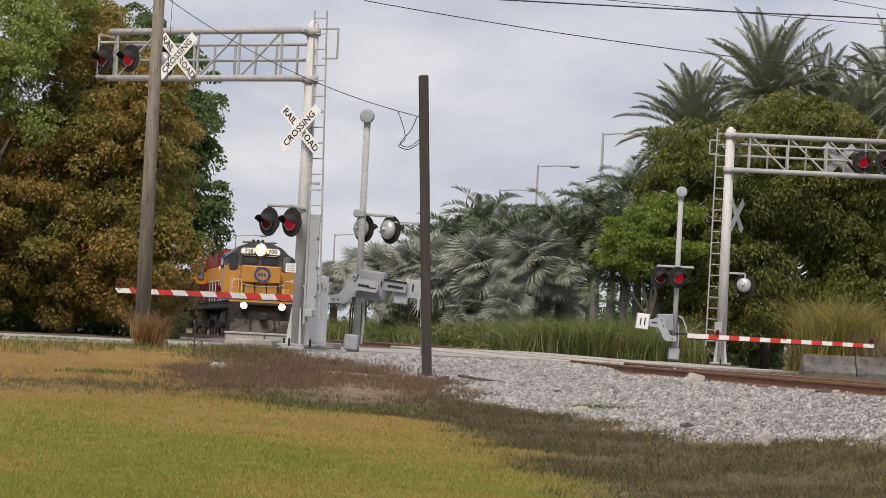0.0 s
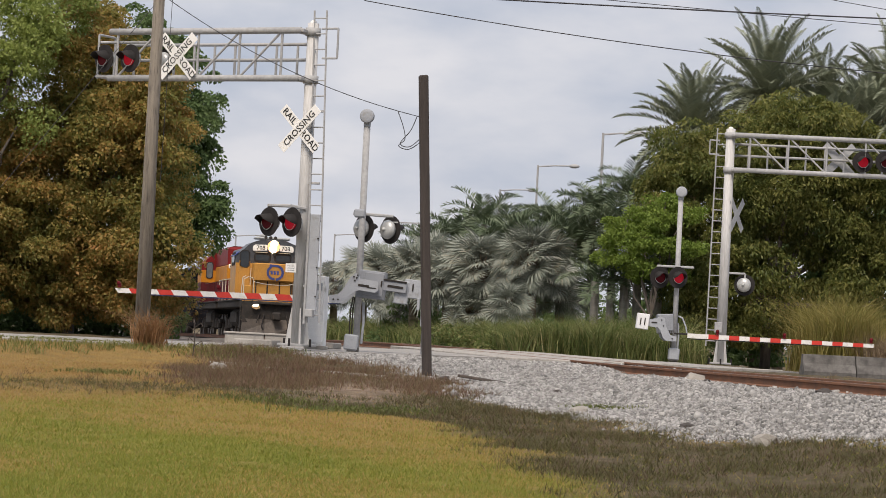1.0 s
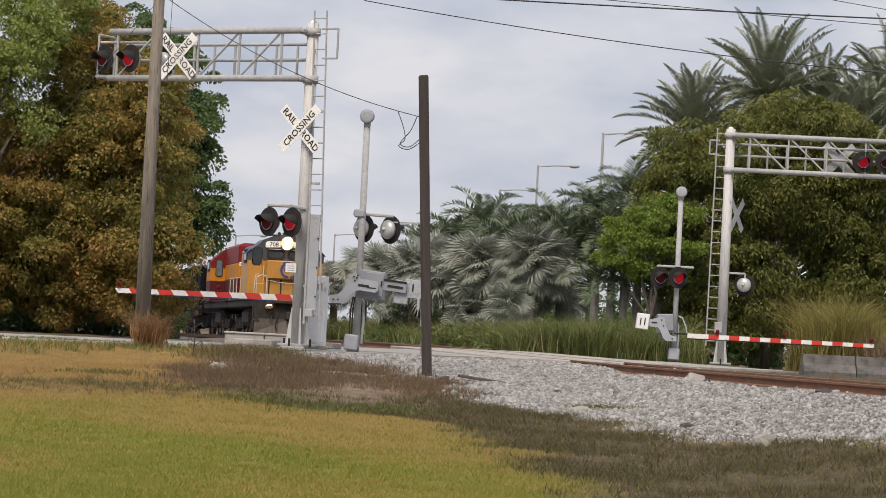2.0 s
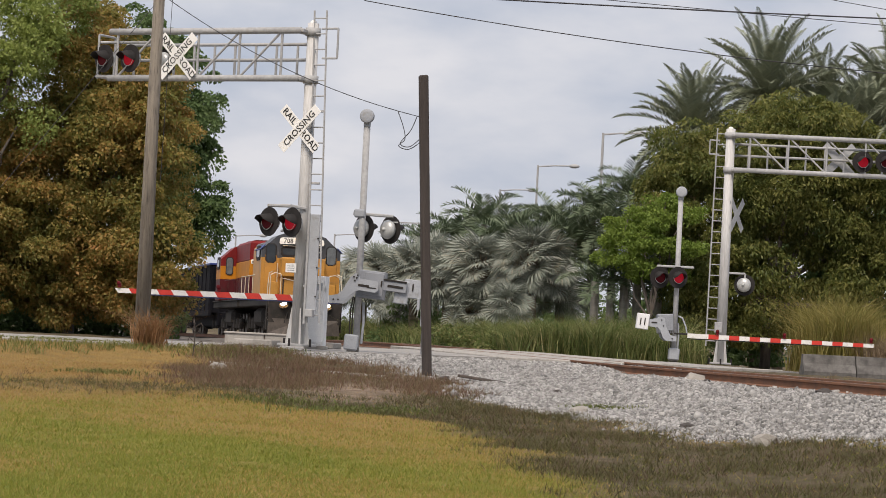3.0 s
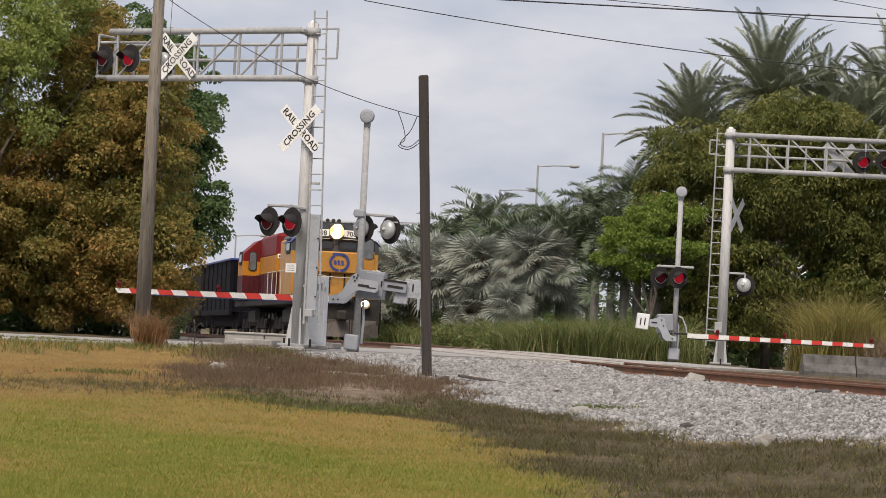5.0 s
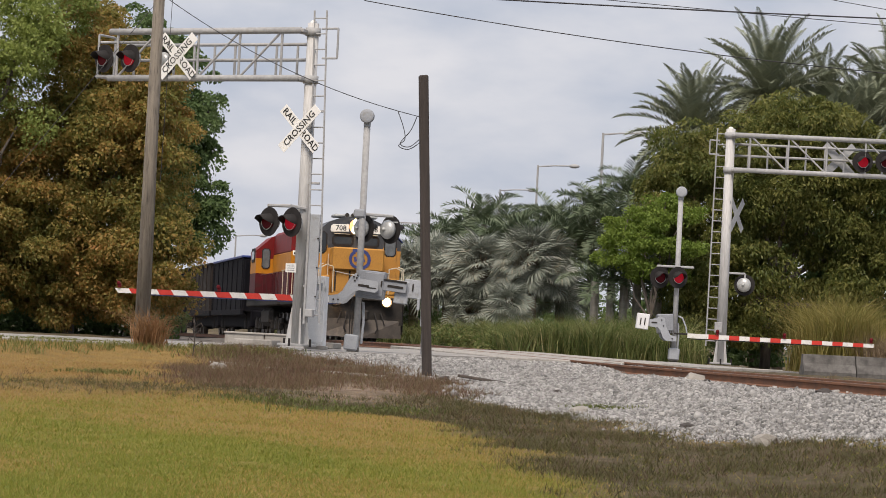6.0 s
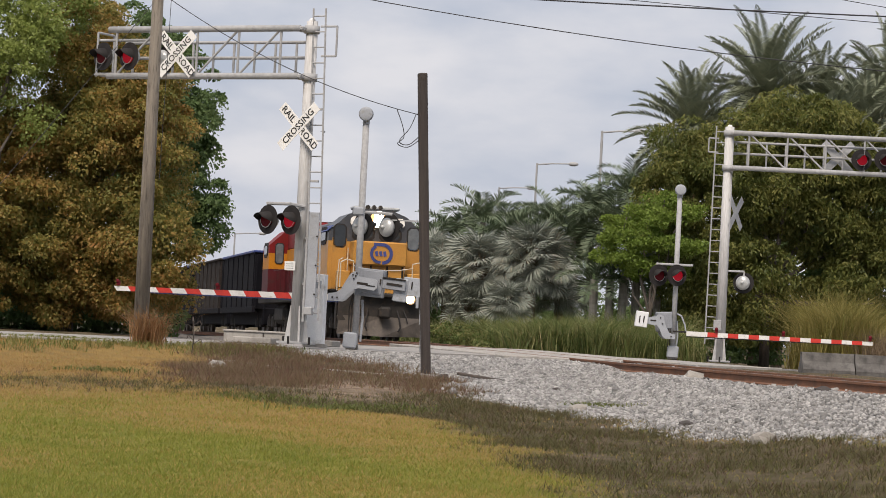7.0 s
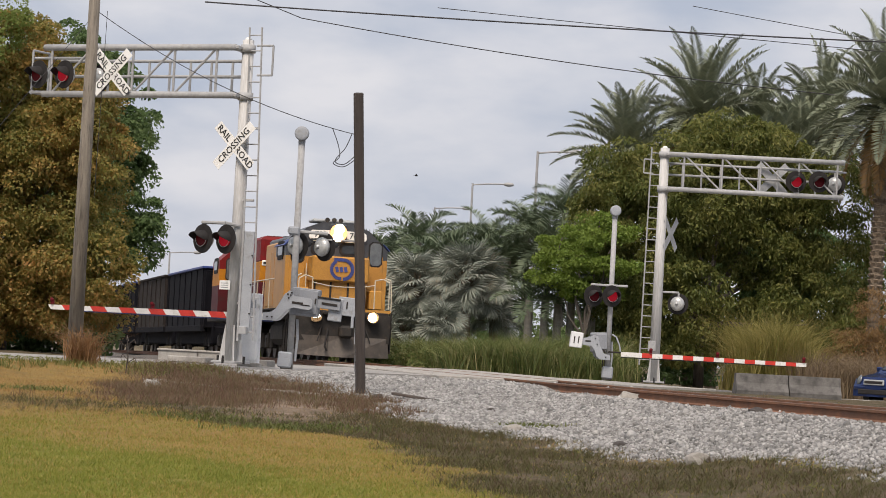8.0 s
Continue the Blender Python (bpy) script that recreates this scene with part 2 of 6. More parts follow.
def disc(bm, at, r, thick, axis=(0, -1, 0), seg=24):
    a = Vector(axis).normalized()
    rod(bm, Vector(at) - a * thick / 2, Vector(at) + a * thick / 2, r, seg=seg)
    return bm


def slab(bm, outline, depth, m=None):
    """A plate: an outline in x and z, thick along y."""
    m = m or Matrix.Identity(4)
    front = [bm.verts.new(m @ Vector((x, 0, z))) for x, z in outline]
    back = [bm.verts.new(m @ Vector((x, depth, z))) for x, z in outline]
    bm.faces.new(front)
    bm.faces.new(back[::-1])
    n = len(outline)
    for i in range(n):
        bm.faces.new((front[(i + 1) % n], front[i], back[i], back[(i + 1) % n]))
    bmesh.ops.recalc_face_normals(bm, faces=bm.faces)
    return bm


def lettering(text, size, m, material, parent, label=""):
    """Words in the built-in font, facing -y before m turns them."""
    cu = bpy.data.curves.new("lettering", "FONT")
    cu.body, cu.size, cu.align_x, cu.align_y, cu.extrude, cu.resolution_u = text, size, "CENTER", "CENTER", 0.002, 2
    cu.offset = size * 0.006
    cu.materials.append(material)
    ob = new("lettering", cu)
    ob.parent = parent
    ob.matrix_local = m @ pose(0, 0, 0, 90, 0, 0)
    if label:
        ob["label"] = label
    return ob


def raw_mesh(name, verts, faces, material, parent=None):
    me = bpy.data.meshes.new(name)
    n, k = faces.shape
    me.vertices.add(len(verts))
    me.vertices.foreach_set("co", np.asarray(verts, np.float32).ravel())
    me.loops.add(n * k)
    me.loops.foreach_set("vertex_index", faces.astype(np.int32).ravel())
    me.polygons.add(n)
    me.polygons.foreach_set("loop_start", np.arange(0, n * k, k, dtype=np.int32))
    me.update(calc_edges=True)
    me.materials.append(material)
    ob = new(name, me)
    ob.parent = parent
    return ob


# ---------------------------------------------------------------- the lie of the land
TRACK = (-1.14, 88.4)
TRACK_TURN = 9.8
TD = Vector((math.sin(radians(TRACK_TURN)), -math.cos(radians(TRACK_TURN))))
TN = Vector((math.cos(radians(TRACK_TURN)), math.sin(radians(TRACK_TURN))))
ROAD_TURN = -50
RD = Vector((math.sin(radians(50)), math.cos(radians(50))))
RN = Vector((RD.y, -RD.x))
ROAD_AT, ROAD_WIDE = (-2.75, 57.8), 9.9


def off_track(x, y):
    return (x - TRACK[0]) * TN.x + (y - TRACK[1]) * TN.y


def off_road(x, y):
    """Metres right of the road's near edge; the road lies from 0 to minus its width."""
    return (x - ROAD_AT[0]) * RN.x + (y - ROAD_AT[1]) * RN.y


def rail_z(y):
    """The height of the rail tops: a slight hump beyond the crossing, then a gentle fall."""
    return np.interp(y, RAIL_Y, RAIL_Z)


RAIL_Y, RAIL_Z = (-40, 55, 72, 88, 108, 130, 400), (0.20, 0.0, 0.035, 0.045, -0.06, -0.185, -1.7)
LAND_Y = (-400, 10, 24, 34, 45, 52, 57, 61, 80, 130, 3000)
LAND_Z = (-1.1, -0.98, -0.9, -0.74, -0.52, -0.36, -0.10, -0.08, -0.12, -0.6, -0.6)


def land(x, y):
    x, y = np.asarray(x, float), np.asarray(y, float)
    base = np.interp(y, LAND_Y, LAND_Z)
    u = np.abs((x - TRACK[0]) * TN.x + (y - TRACK[1]) * TN.y)
    bank = np.where(u < 1.75, -0.19, -0.19 - (u - 1.75) * 0.185) + rail_z(y)
    z = np.maximum(base, bank)
    z = np.where((u < 2.2) & (y > 66), bank, z)
    r = (x - ROAD_AT[0]) * RN.x + (y - ROAD_AT[1]) * RN.y
    on = np.clip(1 - np.maximum(r - 0.2, -ROAD_WIDE - 0.2 - r) / 2.6, 0, 1)
    us = (x - TRACK[0]) * TN.x + (y - TRACK[1]) * TN.y
    z = z * (1 - on) + (-0.085 - 0.036 * np.clip(us - 6, 0, 10)) * on
    return z + 0.025 * np.sin(x * 1.7 + y * 0.6) * np.sin(y * 0.9 - x * 0.4) * (1 - on)


def ground_z(x, y):
    return float(land(x, y))


# ---------------------------------------------------------------- ground
def wave(x, y, s, k=0.0):
    """Smooth unevenness between -1 and 1."""
    return (np.sin(x * s + 1.3 * np.sin(y * s * 0.7 + k) + k) + np.sin(y * s * 1.3 + 1.7 * np.sin(x * s * 0.9 - k) + 2 * k)
            + np.sin((x + y) * s * 2.1 + k) * 0.6) / 2.6


def zones(x, y):
    """How much gravel, dead weeds and straw covers the ground at each place."""
    u = (x - TRACK[0]) * TN.x + (y - TRACK[1]) * TN.y
    edge = np.interp(y, (20, 31, 34, 40, 43, 50, 54, 56, 62), (-3.4, -3.7, -4.6, -5.2, -6.2, -5.5, -5.8, -7.6, -9.0)) + 0.45 * wave(x, y, 1.9, 1)
    gravel = np.clip((u - edge) / 0.7 + 0.5, 0, 1) * (u < 3.5)
    weed_edge = np.interp(y, (15, 24, 29, 35, 40, 49, 53), (-8.8, -8.5, -8.0, -7.5, -9.8, -10.3, -9.0)) + 0.5 * wave(x, y, 1.3, 4)
    weeds = np.where(y < 58, np.clip((u - weed_edge) / 0.8 + 0.5, 0, 1), np.clip((y - 62) / 4, 0, 1))
    straw = np.clip((y - 33 + 3.0 * wave(x, y, 0.55, 2)) / 12, 0, 1) * (y < 64) * (u < 0)
    bare = 0.6 * np.exp(-((y - 41.5 - 0.35 * (x + 6) + 0.8 * wave(x, y, 0.9, 3)) / 1.9) ** 2) * np.clip((-1.5 - x) / 2, 0, 1)
    weeds = np.where(u > 2.5, 1.0, np.maximum(weeds, bare))
    return gravel, weeds * (1 - gravel), straw


def lawn_green(x, y):
    """How green the lawn is: greenest on the near slope, yellowing in uneven patches."""
    return np.clip(0.72 - 0.6 * np.clip((y - 27) / 9, 0, 1) + 0.05 * np.clip(-x, -3, 4) - 0.9 * np.exp(-((x + 4.6) / 1.0) ** 2 - ((y - 25) / 1.6) ** 2)
                   + 0.42 * wave(x, y * 0.7, 0.9, 5) + 0.22 * wave(x, y, 2.7, 8), 0, 1)


def bare_soil(x, y):
    """Pale trodden earth between the signal and the gravel."""
    return np.clip(np.exp(-((x + 1.2) / 1.3) ** 2 - ((y - 45) / 4.5) ** 2) + 0.8 * np.exp(-((x + 3.6) / 0.8) ** 2 - ((y - 52) / 2) ** 2) + 0.35 * wave(x, y, 2.3, 6), 0, 1) * (y > 38)


def ground():
    def line(parts):
        out = []
        for a, b, s in parts:
            out += list(np.arange(a, b, s))
        return np.array(out + [parts[-1][1]])
    xs = line(((-2500, -300, 400), (-300, -60, 40), (-60, -15, 3), (-15, 17, 0.16), (17, 60, 3), (60, 300, 40), (300, 2500, 400)))
    ys = line(((-400, 0, 40), (0, 14, 2), (14, 66, 0.2), (66, 140, 1.5), (140, 300, 20), (300, 3000, 300)))
    X, Y = np.meshgrid(xs, ys)
    Z = land(X, Y)
    g, w, s = zones(X, Y)
    Z = Z + np.random.RandomState(3).normal(0, 0.006, Z.shape) * (np.abs(X) < 16)
    n, k = X.shape
    i = np.arange(n * k).reshape(n, k)
    faces = np.stack((i[:-1, :-1], i[:-1, 1:], i[1:, 1:], i[1:, :-1]), -1).reshape(-1, 4)
    m = bpy.data.materials.new("rough_lawn_and_gravel")
    m.use_nodes = True
    N, L = m.node_tree.nodes, m.node_tree.links
    b = N["Principled BSDF"]
    b.inputs["Roughness"].default_value = 0.95
    socket(b, ("Specular IOR Level", "Specular")).default_value = 0.15
    co = N.new("ShaderNodeTexCoord")

    def tex(scale, detail=5):
        t = N.new("ShaderNodeTexNoise")
        t.inputs["Scale"].default_value, t.inputs["Detail"].default_value = scale, detail
        L.new(co.outputs["Object"], t.inputs["Vector"])
        r = N.new("ShaderNodeMapRange")
        r.inputs["From Min"].default_value, r.inputs["From Max"].default_value = 0.32, 0.68
        L.new(t.outputs[0], r.inputs["Value"])
        return r.outputs[0]

    def blend(fac, a, c):
        x = N.new("ShaderNodeMixRGB")
        for j, v in enumerate((fac, a, c)):
            if isinstance(v, tuple):
                x.inputs[j].default_value = (*v, 1)
            else:
                L.new(v, x.inputs[j])
        return x.outputs[0]

    def attr(name):
        a = N.new("ShaderNodeAttribute")
        a.attribute_name = name
        return a.outputs["Fac"]
    mid, fine = tex(3.0), tex(30.0)
    green = blend(mid, (0.18, 0.185, 0.036), (0.26, 0.23, 0.05))
    straw = blend(mid, (0.33, 0.22, 0.075), (0.24, 0.165, 0.065))
    soil = blend(fine, (0.09, 0.068, 0.048), (0.20, 0.15, 0.105))
    pale = blend(mid, blend(fine, (0.09, 0.066, 0.048), (0.22, 0.165, 0.12)), blend(fine, (0.24, 0.18, 0.135), (0.44, 0.345, 0.26)))
    lawn = blend(attr("lush"), straw, green)
    lawn = blend(attr("straw"), lawn, straw)
    weeds = blend(attr("dirt"), blend(mid, soil, (0.075, 0.068, 0.03)), pale)
    stones = blend(fine, (0.22, 0.205, 0.19), (0.13, 0.12, 0.11))
    col = blend(attr("weeds"), lawn, weeds)
    col = blend(attr("gravel"), col, stones)
    L.new(col, b.inputs["Base Color"])
    bp = N.new("ShaderNodeBump")
    bp.inputs["Strength"].default_value, bp.inputs["Distance"].default_value = 0.8, 0.04
    L.new(fine, bp.inputs["Height"])
    L.new(bp.outputs[0], b.inputs["Normal"])
    ob = raw_mesh("ground", np.stack((X, Y, Z), -1).reshape(-1, 3), faces, m)
    for name, v in (("gravel", g), ("weeds", w), ("straw", s), ("lush", lawn_green(X, Y)), ("dirt", bare_soil(X, Y))):
        a = ob.data.attributes.new(name, "FLOAT", "POINT")
        a.data.foreach_set("value", v.astype(np.float32).ravel())
    tagged(ob, "rough lawn turning to straw, dead weeds and white gravel", "ground", kind="structure")


def road():
    bm = B()
    n = 60
    rows = []
    for i in range(n + 1):
        d = -40 + 110 * i / n
        row = []
        for j in range(9):
            w = -ROAD_WIDE * j / 8
            x, y = ROAD_AT[0] + RD.x * d + RN.x * w, ROAD_AT[1] + RD.y * d + RN.y * w
            u = off_track(x, y)
            z = -0.012 - 0.05 * min(1, max(0, abs(u) - 2) / 6) - 0.035 * min(10, max(0, u - 6))
            row.append(bm.verts.new((x, y, z)))
        rows.append(row)
    for a, b in zip(rows, rows[1:]):
        for j in range(8):
            bm.faces.new((a[j], a[j + 1], b[j + 1], b[j]))
    ext = bmesh.ops.extrude_face_region(bm, geom=list(bm.faces))
    bmesh.ops.translate(bm, verts=[v for v in ext["geom"] if isinstance(v, bmesh.types.BMVert)], vec=(0, 0, -0.22))
    bmesh.ops.recalc_face_normals(bm, faces=bm.faces)
    tagged(part("road", bm, M_ASPHALT), "sun-bleached grey asphalt road crossing the track", "road", kind="structure")
    # Low concrete kerb along the near edge, and the sidewalk slab beside the signal.
    for name, d0, d1, w, wide, top in (("kerb", -30, -0.5, 0.12, 0.2, -0.035), ("kerb", 7.2, 40, 0.12, 0.2, -0.02)):
        bm = B()
        seg = 24
        for i in range(seg):
            d = d0 + (d1 - d0) * (i + 0.5) / seg
            x, y = ROAD_AT[0] + RD.x * d + RN.x * w, ROAD_AT[1] + RD.y * d + RN.y * w
            box(bm, (wide, (d1 - d0) / seg - 0.012, 0.3), (x, y, top - 0.15 - (0.1 if d > 14 else 0)), (0, 0, ROAD_TURN), 0.015)
        tagged(part(name, bm, M_CONCRETE), "pale worn concrete kerb beside the road", "kerb", kind="structure")
    # A thin concrete strip in the grass on the camera's side of the signal.
    for x0, y0, x1, y1 in ((-4.3, 52.6, -0.6, 50.2),):
        bm = B()
        n = 9
        a = math.degrees(math.atan2(y1 - y0, x1 - x0))
        ln = math.hypot(x1 - x0, y1 - y0) / n
        for i in range(n):
            t = (i + 0.5) / n
            x, y = x0 + (x1 - x0) * t, y0 + (y1 - y0) * t
            box(bm, (ln - 0.02, 0.3, 0.2), (x, y, ground_z(x, y) - 0.062), (0, 0, a), 0.02)
        tagged(part("pavement", bm, M_CONCRETE), "narrow strip of broken pale concrete in the grass", "pavement", kind="structure")


def rail_profile():
    h = 0.17
    return [(-0.07, -h), (0.07, -h), (0.07, -h + 0.014), (0.012, -h + 0.035), (0.012, -0.045), (0.036, -0.038), (0.036, -0.006),
            (0.028, 0.0), (-0.028, 0.0), (-0.036, -0.006), (-0.036, -0.038), (-0.012, -0.045), (-0.012, -h + 0.035), (-0.07, -h + 0.014)]


def along(v):
    """The rail's height at v metres along the track from its own origin."""
    return float(rail_z(TRACK[1] + v * math.cos(radians(TRACK_TURN))))


def sweep(outline, stations):
    """An outline in x and z carried along the track, following its height."""
    bm = B()
    rows = [[bm.verts.new((x, v, z + along(v))) for x, z in outline] for v in stations]
    n = len(outline)
    for a, b in zip(rows, rows[1:]):
        for i in range(n):
            bm.faces.new((a[i], a[(i + 1) % n], b[(i + 1) % n], b[i]))
    bm.faces.new(rows[0])
    bm.faces.new(rows[-1][::-1])
    bmesh.ops.recalc_face_normals(bm, faces=bm.faces)
    return bm


def track():
    t = thing("railway_track", *TRACK, 0, TRACK_TURN, "single railway track with rusty rails on white ballast", "track", kind="structure")
    stations = [-90, -60, -33, -24, -16, -8, 0, 10, 20, 30, 42, 70, 120, 210]
    for side in (-0.755, 0.755):
        part("rail", sweep([(side + x, z) for x, z in rail_profile()], stations), M_RAIL, t, "rust-brown steel rail")
        head = [(side - 0.025, 0.0005), (side + 0.025, 0.0005), (side + 0.025, 0.003), (side - 0.025, 0.003)]
        part("rail_head", sweep(head, stations), M_RAILTOP, t, "worn shiny rail head")
    # Concrete crossing panels flush with the road.
    for x0, x1 in ((-2.3, -0.86), (-0.66, 0.66), (0.86, 2.3)):
        for i in range(7):
            bm = B()
            c = 26.8 - 2.35 * i - 1.2 + ((x0 + x1) / 2) * -0.85
            box(bm, (x1 - x0, 2.32, 0.16), ((x0 + x1) / 2, -c, -0.083 + along(-c)), (0, 0, 0), 0.02)
            part("crossing_panel", bm, M_CONCRETE, t)
    return t


def ties(t):
    base = None
    for i in range(150):
        y = -84 + i * 0.55
        if base is None:
            bm = box(B(), (2.6, 0.22, 0.17), (0, 0, 0), bevel=0.012)
            base = part("tie", bm, M_TIE, t)
            ob = base
        else:
            ob = new("tie", base.data)
            ob.parent = t
        ob.matrix_local = pose(random.uniform(-0.05, 0.05), y, -0.262 + along(y), 0, 0, random.uniform(-1, 1))


# ---------------------------------------------------------------- crossing signals
def lamp_unit(parent, at, turn, lit, label="", size=0.305):
    """A flasher: black round background, hood, ringed lens and pale back. Faces local -y before the turn."""
    m = pose(*at, 0, 0, turn)

    def put(ob):
        ob.matrix_local = m
        return ob
    bg = put(part("background_disc", disc(B(), (0, 0, 0), size, 0.012), M_BLACK, parent, label))
    bm = B()
    dome(bm, (0, 0.09, 0), 0.21, 0.6, (0, 1, 0))
    rod(bm, (0, 0.18, 0), (0, 0.26, 0), 0.06, 0.03)
    put(part("lamp_back", bm, M_CHROME, parent, "pale rounded lamp housing", True))
    bm = B()
    disc(bm, (0, -0.03, 0), 0.152, 0.05)
    put(part("lens", bm, M_REDLIT if lit else M_REDLENS, parent, "glowing red lens" if lit else "dark red lens"))
    bm = B()
    n = 14
    ring = [(0.165 * math.cos(math.pi + math.pi * i / n), -0.062, 0.165 * math.sin(math.pi + math.pi * i / n)) for i in range(n + 1)]
    tube(bm, ring, 0.007, 4)
    put(part("lens_ring", bm, M_CHROME, parent, "thin silver rim under the lens"))
    bm = B()
    n = 16
    rows = []
    for k, (y, r) in enumerate(((-0.01, 0.175), (-0.15, 0.168), (-0.29, 0.155))):
        span = (215, 180, 120)[k]
        rows.append([[bm.verts.new(((r - e) * math.sin(radians(span * (i / n - 0.5))), y, (r - e) * math.cos(radians(span * (i / n - 0.5))) + 0.1 * y
                                    )) for i in range(n + 1)] for e in (0, 0.008)])
    for (a, a2), (b, b2) in zip(rows, rows[1:]):
        for i in range(n):
            bm.faces.new((a[i], a[i + 1], b[i + 1], b[i]))
            bm.faces.new((a2[i + 1], a2[i], b2[i], b2[i + 1]))
    for i in range(n):
        a, a2 = rows[-1]
        bm.faces.new((a[i], a[i + 1], a2[i + 1], a2[i]))
    put(part("hood", bm, M_BLACK, parent, "black sun hood", True))
    return bg


def crossbuck(parent, at, turn, lettered=True, tilt=0.0):
    m = pose(*at, 0, tilt, turn)
    ob1 = part("blade", box(B(), (1.22, 0.006, 0.225), (0, 0, 0), (0, 45, 0), 0.002), M_WHITE if lettered else M_BACK, parent, "white crossbuck blade with black letters" if lettered else "bare grey back of a crossbuck blade")
    ob2 = part("blade", box(B(), (1.22, 0.006, 0.225), (0, -0.008, 0), (0, -45, 0), 0.002), M_WHITE if lettered else M_BACK, parent)
    ob1.matrix_local = ob2.matrix_local = m
    if lettered:
        lettering("RAIL", 0.2, m @ pose(0, -0.004, 0, 0, 45, 0) @ pose(-0.36, -0.004, 0), M_INK, parent)
        lettering("ROAD", 0.2, m @ pose(0, -0.004, 0, 0, 45, 0) @ pose(0.36, -0.004, 0), M_INK, parent)
        lettering("CROSSING", 0.2, m @ pose(0, -0.012, 0, 0, -45, 0) @ pose(0, -0.003, 0), M_INK, parent)


def ladder(parent, x, y, z0, z1, lean=0.0):
    """A steel ladder with two stiles, in front of the mast's side; stands off by brackets."""
    for s in (-0.2, 0.2):
        part("ladder_stile", rod(B(), (x + s * 0.75, y, z0), (x + s * 0.75 - lean, y, z1), 0.022, seg=6), M_GALV, parent)
    n = int((z1 - z0) / 0.31)
    for i in range(n):
        t = (i + 0.5) / n
        xx = x - lean * t
        part("ladder_rung", rod(B(), (xx - 0.135, y, z0 + (z1 - z0) * t), (xx + 0.135, y, z0 + (z1 - z0) * t), 0.014, seg=6), M_GALV, parent)


def cantilever(x, y, z, turn, length, side, label, foot):
    """Mast with stiffened foot, ladder and a walkway truss over the road. The truss runs along local x towards side; signs face local -y."""
    t = thing("cantilever_signal", x, y, z, turn, label, "crossing signal", "cantilever signals")
    H = 6.62
    part("mast", rod(B(), (0, 0, 0.05), (0, 0, H + 0.12), foot, foot * 0.86, 20), M_MAST, t, "tapered grey steel mast", True)
    part("mast_cap", dome(B(), (0, 0, H + 0.13), 0.075, 0.8, (0, 0, 1)), M_WHITE, t, "small white cap", True)
    part("base_plate", box(B(), (0.6, 0.6, 0.05), (0, 0, 0.03), bevel=0.008), M_GALV, t)
    for a in range(4):
        bm = B()
        slab(bm, [(0.1, 0.05), (0.25, 0.05), (0.25, 0.1), (0.15, 0.8), (0.1, 0.8)], 0.025, pose(0, 0, 0, 0, 0, a * 90 + 45) @ pose(0, -0.0125, 0))
        part("foot_gusset", bm, M_MAST, t)
        part("anchor_bolt", rod(B(), (0.3 * math.cos(radians(a * 90)) * 1.05, 0.3 * math.sin(radians(a * 90)) * 1.05, 0.0), (0.3 * math.cos(radians(a * 90)) * 1.05, 0.3 * math.sin(radians(a * 90)) * 1.05, 0.16), 0.025, seg=6), M_BLACK, t)
    top, bot = H - 0.06, H - 1.06
    for yy in (-0.32, 0.32):
        for zz, name, r in ((top, "top_chord", 0.07), (bot, "bottom_chord", 0.07)):
            if yy > 0:
                r = 0.035
                zz = top - 0.22 if zz == top else bot + 0.45
            part(name, rod(B(), (side * 0.1, yy, zz), (side * length, yy, zz), r, seg=12), M_GALV, t, "", True)
        n = 8
        for i in range(n + 1):
            xx = side * (0.55 + (length - 0.75) * i / n)
            if yy > 0 or i % 2 == 0:
                part("upright", rod(B(), (xx, yy, bot if yy < 0 else bot + 0.02), (xx, yy, top if yy < 0 else top - 0.22), 0.028, seg=8), M_GALV, t)
        if yy < 0:
            for i in range(4):
                x0, x1 = 0.55 + (length - 0.75) * i / 4, 0.55 + (length - 0.75) * (i + 1) / 4
                part("diagonal", rod(B(), (side * x0, yy, top), (side * x1, yy, bot), 0.026, seg=8), M_GALV, t)
    # Walkway grating between the lower chords.
    bm = B()
    for i in range(4):
        box(bm, (length - 0.3, 0.03, 0.04), (side * (length / 2 + 0.15), -0.24 + i * 0.16, bot + 0.02))
    for i in range(26):
        box(bm, (0.02, 0.62, 0.03), (side * (0.3 + (length - 0.4) * i / 25), 0, bot + 0.02))
    part("walkway", bm, M_GALV, t, "grated steel walkway")
    for zz in (top, bot):
        bm = B()
        disc(bm, (0, 0, zz), foot + 0.02, 0.16, (0, 0, 1), 20)
        part("clamp_collar", bm, M_GALV, t, "bolted mast clamp", True)
        part("clamp_arm", box(B(), (0.24, 0.66, 0.09), (side * 0.16, 0, zz), bevel=0.02), M_GALV, t)
    return t, H, top, bot


